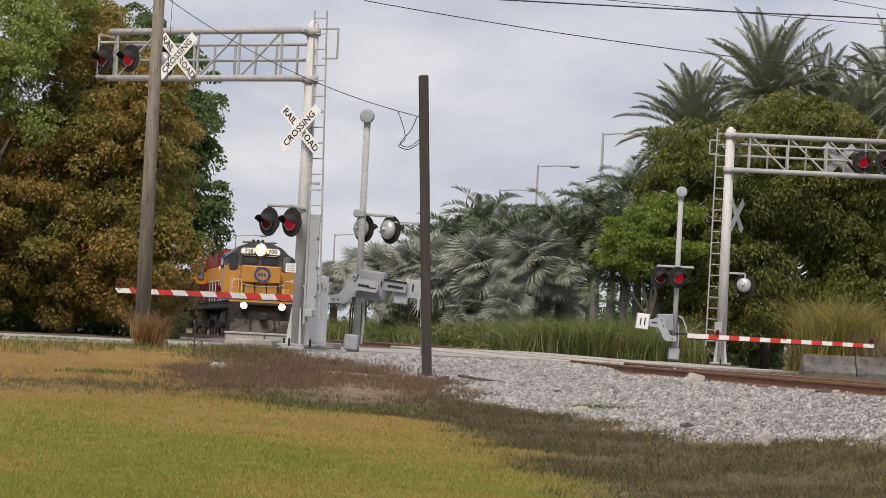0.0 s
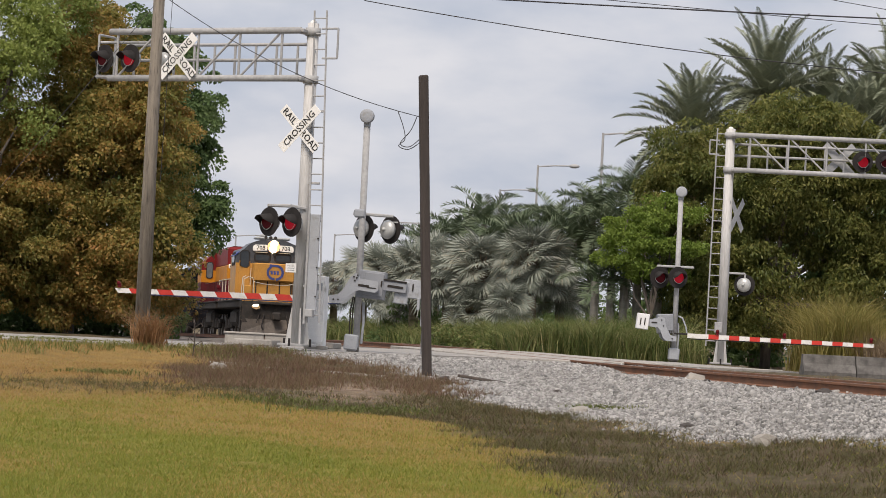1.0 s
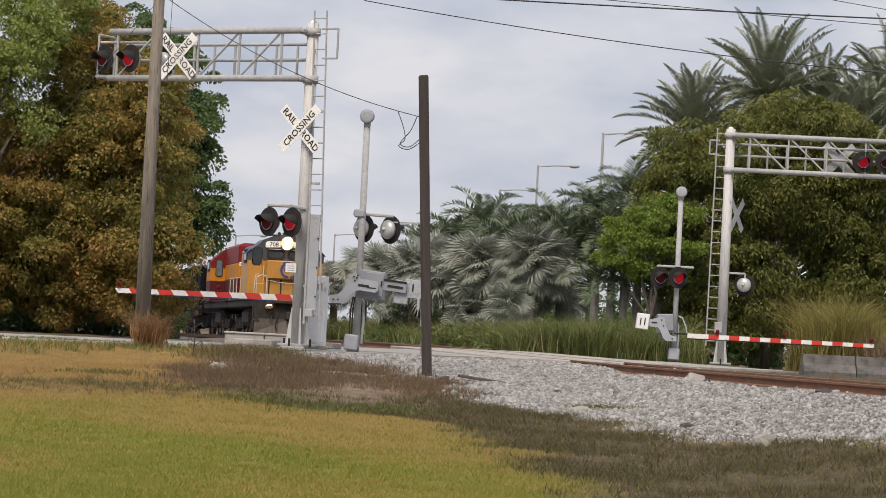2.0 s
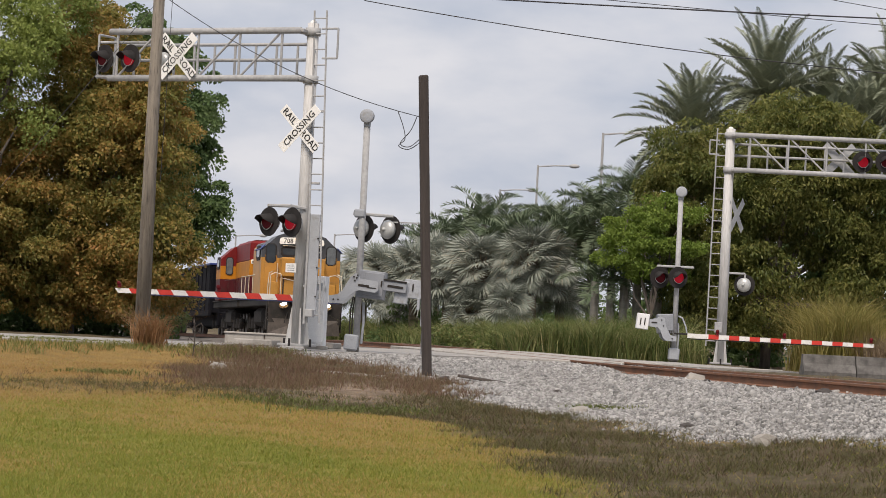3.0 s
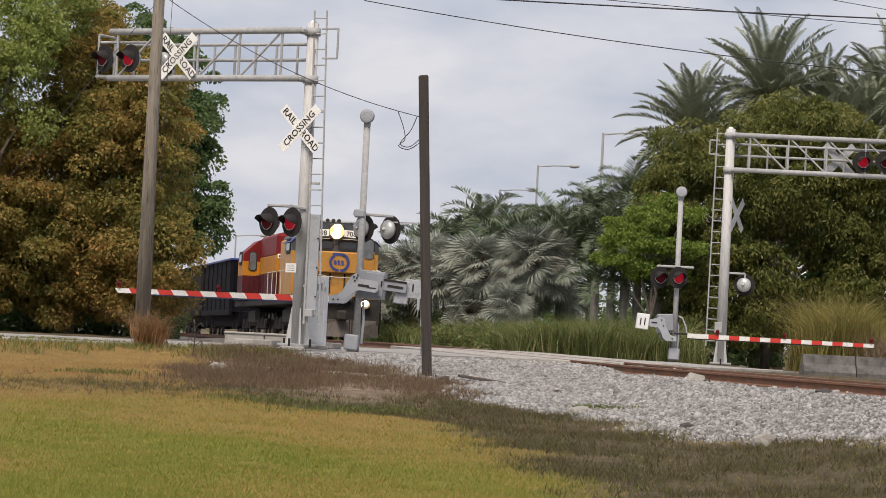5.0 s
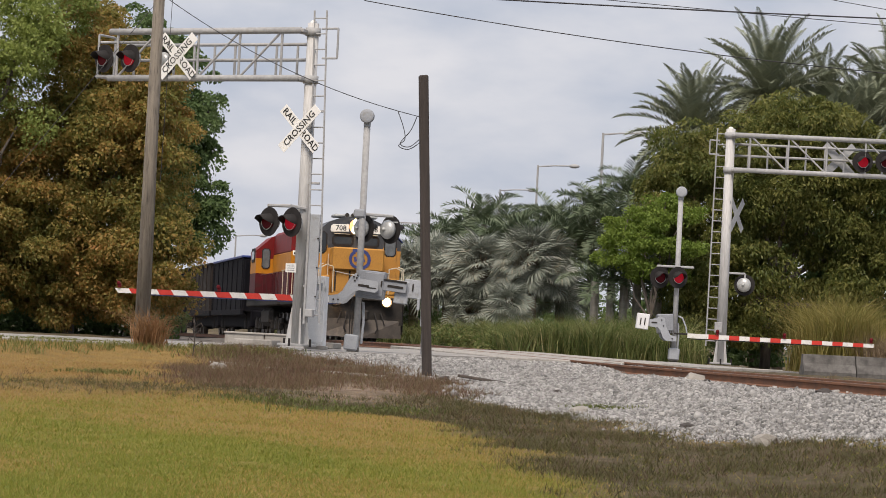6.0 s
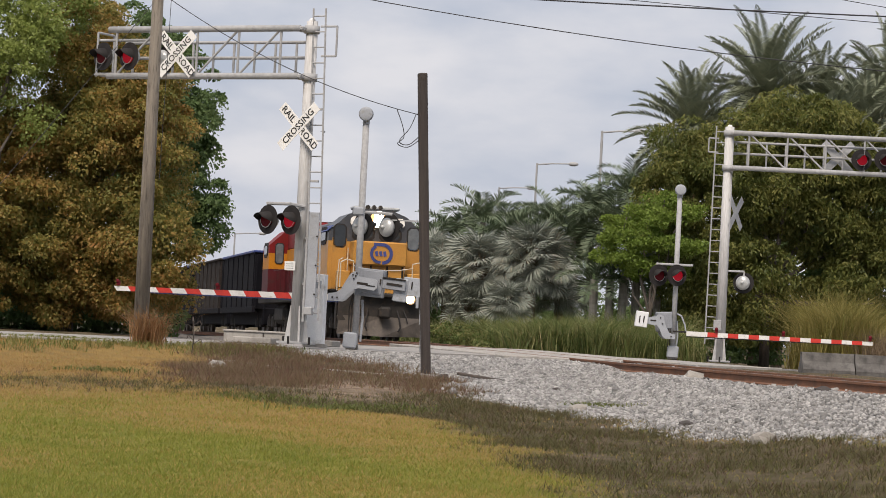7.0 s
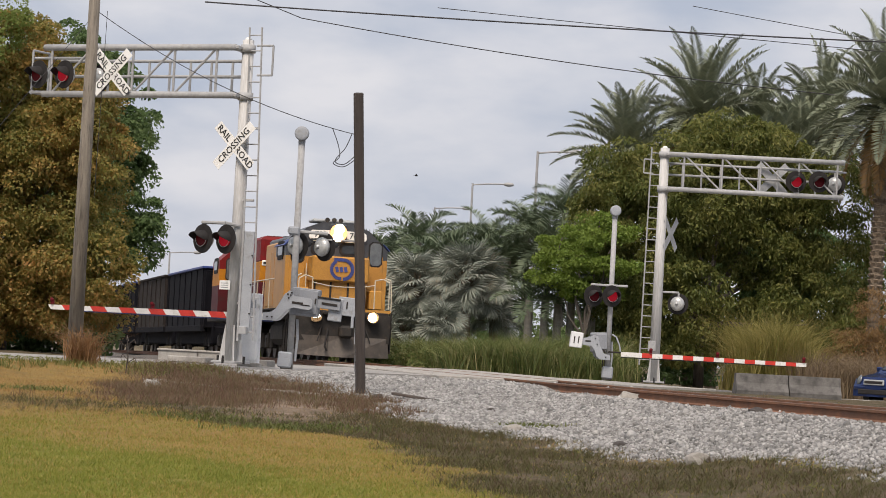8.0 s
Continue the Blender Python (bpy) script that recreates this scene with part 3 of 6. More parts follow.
def left_signal():
    t, H, top, bot = cantilever(-3.02, 58.2, 0.03, -28.6, 4.92, -1, "tall grey cantilever crossing signal with crossbucks and a ladder", 0.14)
    crossbuck(t, (-3.09, -0.42, 6.02), -1)
    crossbuck(t, (-0.06, -0.24, 4.52), -1)
    for i, (xx, lit) in enumerate(((-5.03, False), (-4.35, True))):
        lamp_unit(t, (xx, -0.36, 5.98), -15, lit)
    lamp_unit(t, (-3.9, 0.36, 5.98), 165, False)
    part("lamp_arm", rod(B(), (-5.25, -0.24, 6.34), (-3.65, -0.24, 6.34), 0.03), M_GALV, t)
    part("end_rail", tube(B(), [(-5.23, -0.3, 5.55), (-5.23, -0.3, 6.5), (-5.23, 0.3, 6.5), (-5.23, 0.3, 5.55)], 0.025), M_GALV, t)
    part("end_walk", box(B(), (0.6, 0.66, 0.06), (-4.98, 0, 5.6), bevel=0.01), M_GALV, t)
    # Mast lamps facing the approach.
    for xx, lit in ((-0.58, False), (-0.02, True)):
        lamp_unit(t, (xx, -0.42, 2.56), -17, lit)
    part("lamp_arm", tube(B(), [(0.1, -0.1, 2.86), (-0.1, -0.34, 2.9), (-0.66, -0.36, 2.9)], 0.035), M_GALV, t)
    ladder(t, 0.41, -0.08, 0.5, 7.0, 0.2)
    part("ladder_guard", box(B(), (0.25, 0.03, 2.0), (0.36, -0.12, 1.75), bevel=0.005), M_ALU, t, "flat grey ladder guard plate")
    part("guard_flange", box(B(), (0.05, 0.05, 2.3), (0.23, -0.14, 1.62), bevel=0.005), M_GALV, t, "pale angle along the ladder guard")
    for i in range(7):
        part("guard_bolt", disc(B(), (0.23 + 0.24 * (i % 2), -0.15, 0.75 + 0.3 * i), 0.018, 0.02, seg=6), M_SOOT, t)
    for zz in (1.25, 2.2, 3.4, 4.9):
        part("ladder_bracket", box(B(), (0.34, 0.05, 0.05), (0.2, -0.04, zz), bevel=0.008), M_GALV, t)
    bm = tube(B(), [(0.3, -0.08, 6.0), (0.66, -0.08, 6.0), (0.66, -0.08, 6.62), (0.26, -0.08, 6.62)], 0.022)
    part("ladder_hoop", bm, M_GALV, t)
    part("notice_plate", box(B(), (0.26, 0.012, 0.19), (-0.12, -0.2, 1.62), bevel=0.004), M_WHITE, t, "small white notice plate")
    for i in range(3):
        part("notice_text", box(B(), (0.18, 0.004, 0.010), (-0.12, -0.209, 1.66 - 0.045 * i)), M_CASE, t, "grey bar of small print")
    part("padlock_box", box(B(), (0.18, 0.1, 0.16), (0.36, -0.16, 0.7), bevel=0.01), M_GALV, t)
    return t


def gate(x, y, z, turn, arm_turn, side, arm_len, label, lamps, bell_z, near):
    """Gate mast with bell, flashers, mechanism, counterweights and a lowered striped arm towards side."""
    t = thing("crossing_gate", x, y, z, turn, label, "crossing gate", "crossing gates")
    part("mast", rod(B(), (0, 0, 0.0), (0, 0, bell_z - 0.2), 0.072, seg=16), M_GALV, t, "round grey steel mast", True)
    part("mast_foot", box(B(), (0.3, 0.28, 0.34), (-0.1 if near else 0, -0.02, 0.22), (0, 3, 0), bevel=0.03), M_ALU, t, "cast junction-box foot")
    part("foot_plate", box(B(), (0.25, 0.26, 0.12), (-0.06 if near else 0, 0, 0.06), bevel=0.02), M_CONC_DARK, t, "dark base casting")
    for k in (0.1, 0.15):
        part("cable_conduit", tube(B(), [(-k, -0.06, 0.36), (-k, -0.05, 0.9), (-k * 0.7, -0.04, 1.2)], 0.016, 6), M_SOOT, t)
    bm = disc(B(), (0, -0.09, bell_z), 0.155, 0.1)
    dome(bm, (0, -0.14, bell_z), 0.15, 0.15)
    part("bell", bm, M_ALU, t, "round grey warning bell", True)
    part("bell_bracket", box(B(), (0.14, 0.16, 0.12), (0, 0, bell_z - 0.17), bevel=0.02), M_ALU, t)
    s = side
    a = new("gate_arm")
    a.parent = t
    if near:
        arm_z, L0, n = 1.12, 0.56, 15
        part("mechanism_case", box(B(), (0.6, 0.42, 0.6), (0.27, 0.06, 1.47), (0, 4, 0), 0.02), M_CASE, t, "cast grey gate mechanism case")
        part("case_cover", box(B(), (0.42, 0.03, 0.5), (0.33, -0.165, 1.48), (0, 4, 0), 0.012), M_CASE, t)
        part("case_latch", box(B(), (0.03, 0.03, 0.12), (0.5, -0.19, 1.5), (0, 4, 0), 0.005), M_SOOT, t)
        outline = ((0.40, 1.55), (0.45, 1.50), (0.45, 1.36), (0.38, 1.30), (0.04, 1.34), (-0.06, 1.30), (-0.18, 1.18), (-0.28, 1.07), (-0.36, 1.04), (-0.56, 1.05), (-0.60, 1.05),
                   (-0.60, 1.20), (-0.42, 1.23), (-0.32, 1.31), (-0.24, 1.46), (-0.15, 1.62), (-0.05, 1.70), (0.01, 1.68), (0.05, 1.59))
        slots = (((0.24, 0.05), (0.13, 1.44), 4), ((0.2, 0.022), (0.3, 1.40), 4))
        bolts = ((-0.08, 1.62), (-0.02, 1.6), (-0.06, 1.54), (-0.5, 1.12), (-0.4, 1.12), (0.0, 1.66))
    else:
        arm_z, L0, n = 0.76, 0.33, 17
        part("mechanism_case", box(B(), (0.46, 0.4, 0.56), (-0.26, 0.16, 1.06), (0, -3, 0), 0.03), M_CASE, t, "cast grey gate mechanism case")
        part("case_cover", box(B(), (0.3, 0.03, 0.42), (-0.2, -0.055, 1.08), (0, -3, 0), 0.012), M_CASE, t)
        outline = ((-0.45, 1.26), (-0.34, 1.22), (-0.27, 0.95), (-0.16, 0.76), (-0.04, 0.72), (0.02, 0.72), (0.02, 0.58), (-0.26, 0.58), (-0.36, 0.66), (-0.44, 0.86), (-0.52, 0.95), (-0.75, 0.98), (-0.75, 1.16), (-0.6, 1.18))
        slots = (((0.16, 0.04), (-0.62, 1.08), 0),)
        bolts = ((-0.42, 1.16), (-0.36, 1.0), (-0.1, 0.65))
        part("arm_strut", box(B(), (0.6, 0.03, 0.05), (0.25, -0.3, 0.8), bevel=0.006), M_SOOT, t, "dark steel arm strut")
        part("bent_conduit", tube(B(), [(0.08, -0.05, 1.3), (0.2, -0.08, 1.24), (0.3, -0.12, 1.0), (0.34, -0.14, 0.78)], 0.022), M_ALU, t)
    a.matrix_local = pose(0, -0.3 if not near else 0, arm_z, 0, 0.3 if not near else 0, arm_turn)
    # The curved support that joins the arm to the shaft, one plate on each side.
    for yy in (-0.34, 0.3) if near else (-0.34, 0.34):
        ob = part("arm_bracket", slab(B(), outline, 0.06), M_ALU, t, "curved grey arm bracket")
        ob.matrix_local = pose(0, yy, 0)
    for (w, h), (x0, z0), tip in slots:
        part("bracket_slot", box(B(), (w, 0.012, h), (x0, -0.345, z0), (0, tip, 0), 0.004), M_SOOT, t, "dark slot in the arm bracket")
    for x0, z0 in bolts:
        part("bracket_bolt", disc(B(), (x0, -0.352, z0), 0.02, 0.024, seg=6), M_SOOT, t)
    if near:
        part("counterweight_arm", box(B(), (0.5, 0.05, 0.22), (0.79, -0.14, 1.45), (0, 5, 0), 0.01), M_CASE, t, "slotted counterweight arm")
        part("arm_lip", box(B(), (0.5, 0.08, 0.035), (0.79, -0.15, 1.575), (0, 5, 0), 0.006), M_SOOT, t)
        part("arm_slot", box(B(), (0.34, 0.02, 0.05), (0.8, -0.168, 1.45), (0, 6, 0), 0.004), M_SOOT, t, "dark slot")
        part("counterweight", box(B(), (0.3, 0.06, 0.5), (0.93, -0.06, 1.34), (0, 5, 0), 0.02), M_ALU, t, "heavy grey counterweight plate")
        part("counterweight", box(B(), (0.44, 0.26, 0.4), (1.2, 0.06, 1.42), (0, 4, 0), 0.012), M_ALU, t, "heavy grey counterweight block")
        part("counterweight_slot", box(B(), (0.03, 0.02, 0.16), (1.17, -0.076, 1.45), (0, 4, 0), 0.003), M_SOOT, t)
        part("counterweight_hanger", box(B(), (0.06, 0.05, 0.26), (1.3, -0.06, 1.1), bevel=0.01), M_ALU, t)
    else:
        part("counterweight", box(B(), (0.34, 0.3, 0.44), (-0.92, 0.0, 1.1), (0, 6, 0), 0.015), M_PANEL, t, "heavy pale counterweight block")
        for dx in (-0.07, 0.05):
            part("counterweight_slot", box(B(), (0.03, 0.02, 0.2), (-0.92 + dx, -0.156, 1.1), (0, 6, 0), 0.003), M_SOOT, t)
    part("conduit", tube(B(), [(0.1, 0.1, 1.1), (0.13, 0.1, 0.7), (0.1, 0.1, 0.2)], 0.028), M_ALU, t)
    # The striped arm, in alternating bands with slanted ends.
    first = 0.0 if near else 0.3
    step = (arm_len - L0 - first) / n
    for i in range(n):
        xa, xb = L0 + first * (i > 0) + i * step, L0 + first + (i + 1) * step
        h = (0.068 if near else 0.066) - 0.014 * i / n
        k = 0.055 if near else 0.0
        bm = slab(B(), [(s * (xa + k), h), (s * (xb + k), h), (s * (xb - k), -h), (s * (xa - k), -h)], 0.03, pose(0, -0.015, 0))
        part("arm_stripe", bm, (M_ARMWHITE, M_ARMRED)[i % 2], a, ("white", "red")[i % 2] + " reflective stripe")
    for d in (0.16, 0.52, 0.985):
        xx = s * (L0 + (arm_len - L0) * d)
        bm = rod(B(), (xx, -0.02, 0.07), (xx, -0.02, 0.17), 0.045, seg=10)
        dome(bm, (xx, -0.05, 0.17), 0.05, 0.8)
        part("arm_lamp", bm, M_REDLENS, a, "small red arm lamp")
    part("arm_cable", rod(B(), (s * L0, 0.02, -0.09), (s * arm_len * 0.9, 0.02, -0.07), 0.012, seg=5), M_BLUETRIM if near else M_WIRE, a)
    for at, tr, lit in lamps:
        lamp_unit(t, at, tr, lit)
    return t


def signals():
    left_signal()
    g = gate(-1.85, 60.0, -0.06, -4, -36, -1, 7.5, "grey crossing gate with its red and white arm lowered", (((0.02, 0.28, 2.68), 140, False), ((0.6, 0.24, 2.68), 140, False)), 5.08, True)
    part("lamp_arm", tube(B(), [(-0.2, 0, 2.99), (0.1, 0.05, 2.98), (0.66, 0.05, 2.96)], 0.035), M_GALV, g)
    part("lamp_clamp", box(B(), (0.24, 0.2, 0.18), (-0.06, 0, 2.99), bevel=0.03), M_ALU, g)
    part("side_target", box(B(), (0.6, 0.012, 0.03), (0.95, 0.1, 2.84)), M_GALV, g)
    g = gate(6.53, 79.0, -0.04, 2, -4, 1, 5.55, "grey crossing gate with its striped arm lowered across the far lane", (((-0.52, -0.2, 2.36), 22, False), ((0.0, -0.2, 2.38), 22, True)), 4.80, False)
    part("lamp_arm", tube(B(), [(-0.6, -0.1, 2.68), (0.45, -0.1, 2.68)], 0.035), M_GALV, g)
    t, H, top, bot = cantilever(7.95, 80.0, -0.05, -3, 5.12, 1, "grey cantilever crossing signal over the far lane, seen from behind", 0.15)
    crossbuck(t, (0.3, 0.3, 4.3), 243, False)
    crossbuck(t, (3.15, 0.44, 6.02), 192, False)
    lamp_unit(t, (3.75, -0.36, 5.95), 14, True)
    lamp_unit(t, (4.4, -0.36, 5.98), 14, False)
    lamp_unit(t, (4.95, 0.4, 5.98), 160, False)
    part("lamp_arm", rod(B(), (3.4, -0.1, 6.3), (5.2, -0.1, 6.3), 0.03), M_GALV, t)
    lamp_unit(t, (0.6, 0.1, 2.3), 165, False)
    part("lamp_arm", tube(B(), [(0.1, 0, 2.62), (0.6, 0.02, 2.62), (0.6, 0.02, 2.5)], 0.03), M_GALV, t)
    ladder(t, -0.28, 0.0, 0.5, 6.75, -0.05)
    part("ladder_hoop", tube(B(), [(-0.3, 0, 6.0), (-0.58, 0, 6.0), (-0.58, 0, 6.4), (-0.3, 0, 6.4)], 0.022), M_GALV, t)
    part("padlock_box", box(B(), (0.22, 0.12, 0.3), (-0.1, -0.15, 1.05), bevel=0.01), M_GALV, t)
    # Equipment cabinet behind the near mast.
    c = thing("signal_cabinet", -2.66, 58.95, 0.0, -12, "tall narrow off-white signal cabinet beside the mast", "cabinet")
    part("body", box(B(), (0.36, 0.3, 1.5), (0, 0, 0.77), bevel=0.012), M_PANEL, c)
    part("door", box(B(), (0.31, 0.014, 1.32), (0, -0.157, 0.78), bevel=0.004), M_PANEL, c)
    part("vent", box(B(), (0.14, 0.02, 0.16), (0.05, -0.168, 1.3), bevel=0.004), M_ALU, c)
    part("plinth", box(B(), (0.44, 0.38, 0.08), (0, 0, 0.02), bevel=0.01), M_CONCRETE, c)
    w = thing("low_concrete_wall", -4.95, 70.0, -0.19, 2, "low pale concrete wall at the far side of the road", "wall")
    for i in range(2):
        part("wall_block", box(B(), (0.98, 0.3, 0.37), (1.0 * i, 0, 0.185), bevel=0.015), M_CONCRETE, w)
    part("coping", box(B(), (2.04, 0.36, 0.05), (0.5, 0, 0.39), bevel=0.01), M_CONCRETE, w)
    b = thing("junction_box", -0.55, 61.0, 0.0, 0, "small grey junction box on a thin post", "junction box")
    part("post", rod(B(), (0.1, 0, -0.1), (0.1, 0, 1.0), 0.025), M_GALV, b)
    part("box", box(B(), (0.11, 0.12, 0.36), (0.1, -0.05, 0.75), bevel=0.01), M_ALU, b)
    for x, y, w in ((-2.45, 61.6, 0.32), (-4.0, 60.5, 0.9)):
        k = box(B(), (w, 0.5, 0.14), (x, y, 0.05), (0, 0, -20), 0.02)
        tagged(part("concrete_block", k, M_CONCRETE), "low pale concrete block by the signal foot", "concrete block")


def poles():
    p = thing("utility_pole", -6.02, 56.0, -0.12, 0, "weathered grey wooden utility pole with cracks", "utility pole")
    bm = rod(B(), (0, 0, 0), (0, 0, 9.2), 0.155, 0.1, 14)
    bmesh.ops.bisect_plane(bm, geom=list(bm.verts) + list(bm.edges) + list(bm.faces), plane_co=(0, 0, 4.0), plane_no=(0, 0, 1))
    for v in bm.verts:
        v.co.x += 0.012 * math.sin(v.co.z * 1.1)
    part("shaft", bm, M_WOOD, p, "", True)
    d = thing("wooden_post", -0.25, 52.0, -0.5, 0, "dark creosoted square wooden post standing in gravel", "post")
    bm = B()
    box(bm, (0.165, 0.165, 5.75), (0, 0, 2.87), bevel=0.02)
    o = part("shaft", bm, M_DARKWOOD, d)
    o.matrix_local = pose(0, 0, 0, 0, -3.6, 12)
    for z in (4.9, 4.5, 2.3):
        q = part("staple", box(B(), (0.03, 0.02, 0.05), (-0.06 * z, -0.09, z)), M_GALV, d)


def wire(name, pts, r, label, mat_=None):
    cu = bpy.data.curves.new(name, "CURVE")
    cu.dimensions, cu.bevel_depth, cu.bevel_resolution = "3D", r, 1
    s = cu.splines.new("POLY")
    s.points.add(len(pts) - 1)
    for q, p in zip(s.points, pts):
        q.co = (*p, 1)
    cu.materials.append(mat_ or M_WIRE)
    return tagged(new(name, cu), label, "wire")


def sag(a, b, drop, n=24):
    a, b = Vector(a), Vector(b)
    return [tuple(a.lerp(b, i / n) - Vector((0, 0, drop * 4 * (i / n) * (1 - i / n)))) for i in range(n + 1)]


def smooth_line(pts, n=8):
    """A line that runs smoothly through the points."""
    p = [Vector(q) for q in (pts[0], *pts, pts[-1])]
    out = []
    for a, b, c, d in zip(p, p[1:], p[2:], p[3:]):
        for i in range(n):
            t = i / n
            out.append(tuple(0.5 * (2 * b + (c - a) * t + (2 * a - 5 * b + 4 * c - d) * t ** 2 + (3 * b - a - 3 * c + d) * t ** 3)))
    return out + [tuple(pts[-1])]


# ---------------------------------------------------------------- the train
# Each vehicle's own space: x across, y back from its front, z up from the rail.
def wheelset(parent, y, r=0.51):
    bm = B()
    rod(bm, (-0.82, 0, 0), (0.82, 0, 0), 0.08, seg=8)
    for s in (-1, 1):
        disc(bm, (s * 0.755, 0, 0), r, 0.13, (1, 0, 0), 24)
        disc(bm, (s * 0.70, 0, 0), r + 0.025, 0.03, (1, 0, 0), 24)
        disc(bm, (s * 0.83, 0, 0), 0.16, 0.06, (1, 0, 0), 6)
    ob = part("wheelset", bm, M_WHEEL, parent, "steel wheel pair on an axle")
    ob.matrix_local = pose(0, y, r)
    WHEELS.append((ob, y, r))
    return ob


def bogie(parent, y, axles, spread):
    for s in (-1, 1):
        bm = B()
        ln = spread * (axles - 1)
        box(bm, (0.16, ln + 0.9, 0.22), (s * 1.03, y, 0.68), bevel=0.03)
        for i in range(axles):
            yy = y + (i - (axles - 1) / 2) * spread
            box(bm, (0.2, 0.34, 0.4), (s * 1.06, yy, 0.52), bevel=0.04)
        for i in range(axles - 1):
            yy = y + (i - (axles - 2) / 2) * spread
            box(bm, (0.14, 0.5, 0.26), (s * 1.05, yy, 0.45), bevel=0.05)
            rod(bm, (s * 1.1, yy, 0.35), (s * 1.1, yy, 0.85), 0.1)
        part("bogie_frame", bm, M_SOOT, parent, "grimy cast bogie side frame")
    for i in range(axles):
        wheelset(parent, y + (i - (axles - 1) / 2) * spread)


def window(parent, at, w, h, glass, yaw=0.0):
    """A rounded dark frame with its pane a little behind."""
    m = pose(*at, 0, 0, yaw)
    c = min(w, h) * 0.22
    out = [(-w / 2 + c, -h / 2), (w / 2 - c, -h / 2), (w / 2, -h / 2 + c), (w / 2, h / 2 - c), (w / 2 - c, h / 2), (-w / 2 + c, h / 2), (-w / 2, h / 2 - c), (-w / 2, -h / 2 + c)]
    f = part("window_frame", slab(B(), out, 0.05, pose(0, -0.02, 0)), M_BLACK, parent, "black rubber window frame")
    k = 0.80
    g = part("pane", slab(B(), [(x * k, z * (1 - (1 - k) * w / h)) for x, z in out], 0.02, pose(0, -0.028, 0)), glass, parent, "glossy cab window pane")
    f.matrix_local = g.matrix_local = m


def handrail(parent, pts, r=0.02, paint=None):
    part("handrail", tube(B(), pts, r, 6), paint or M_RAILING, parent, "" if paint else "pale bent-pipe handrail")


def cab_outline(z0, z1):
    full = [(-1.66, 1.65), (-1.66, 3.64), (-1.02, 4.24), (-0.45, 4.46), (0.45, 4.46), (1.02, 4.24), (1.66, 3.64), (1.66, 1.65)]

    def half(z):
        if z <= 3.64:
            return 1.66
        if z <= 4.24:
            return 1.66 - 0.64 * (z - 3.64) / 0.60
        return 1.02 - 0.57 * (z - 4.24) / 0.22
    pts = [(-half(z0), z0)] + [(x, z) for x, z in full[:4] if z0 < z < z1] + [(-half(z1), z1), (half(z1), z1)]
    return pts + [(x, z) for x, z in full[4:] if z0 < z < z1] + [(half(z0), z0)]


def loco_under(t, length):
    """Frame, fuel tank, bogies, pilot and couplers."""
    part("frame", box(B(), (2.9, length - 0.3, 0.3), (0, length / 2, 1.45), bevel=0.03), M_SOOT, t, "grimy steel underframe")
    part("fuel_tank", box(B(), (2.5, length * 0.26, 0.8), (0, length / 2, 0.85), bevel=0.18), M_SOOT, t, "rounded black fuel tank")
    b = 3.1
    bogie(t, b, 3, 1.45)
    bogie(t, length - b, 3, 1.45)


def hooded_lamp():
    """A short black tube, closed behind, added to hide its lamp from the side."""
    bm = B()
    n = 20
    rows = [[bm.verts.new((r * math.cos(2 * math.pi * i / n), y, r * math.sin(2 * math.pi * i / n))) for i in range(n)] for r, y in ((0.06, 0.1), (0.18, 0.06), (0.19, -0.14), (0.175, -0.14), (0.165, 0.03))]
    for p, q in zip(rows, rows[1:]):
        for i in range(n):
            bm.faces.new((p[i], p[(i + 1) % n], q[(i + 1) % n], q[i]))
    bm.faces.new(rows[0])
    bm.faces.new(rows[-1])
    bmesh.ops.recalc_face_normals(bm, faces=bm.faces)
    return bm


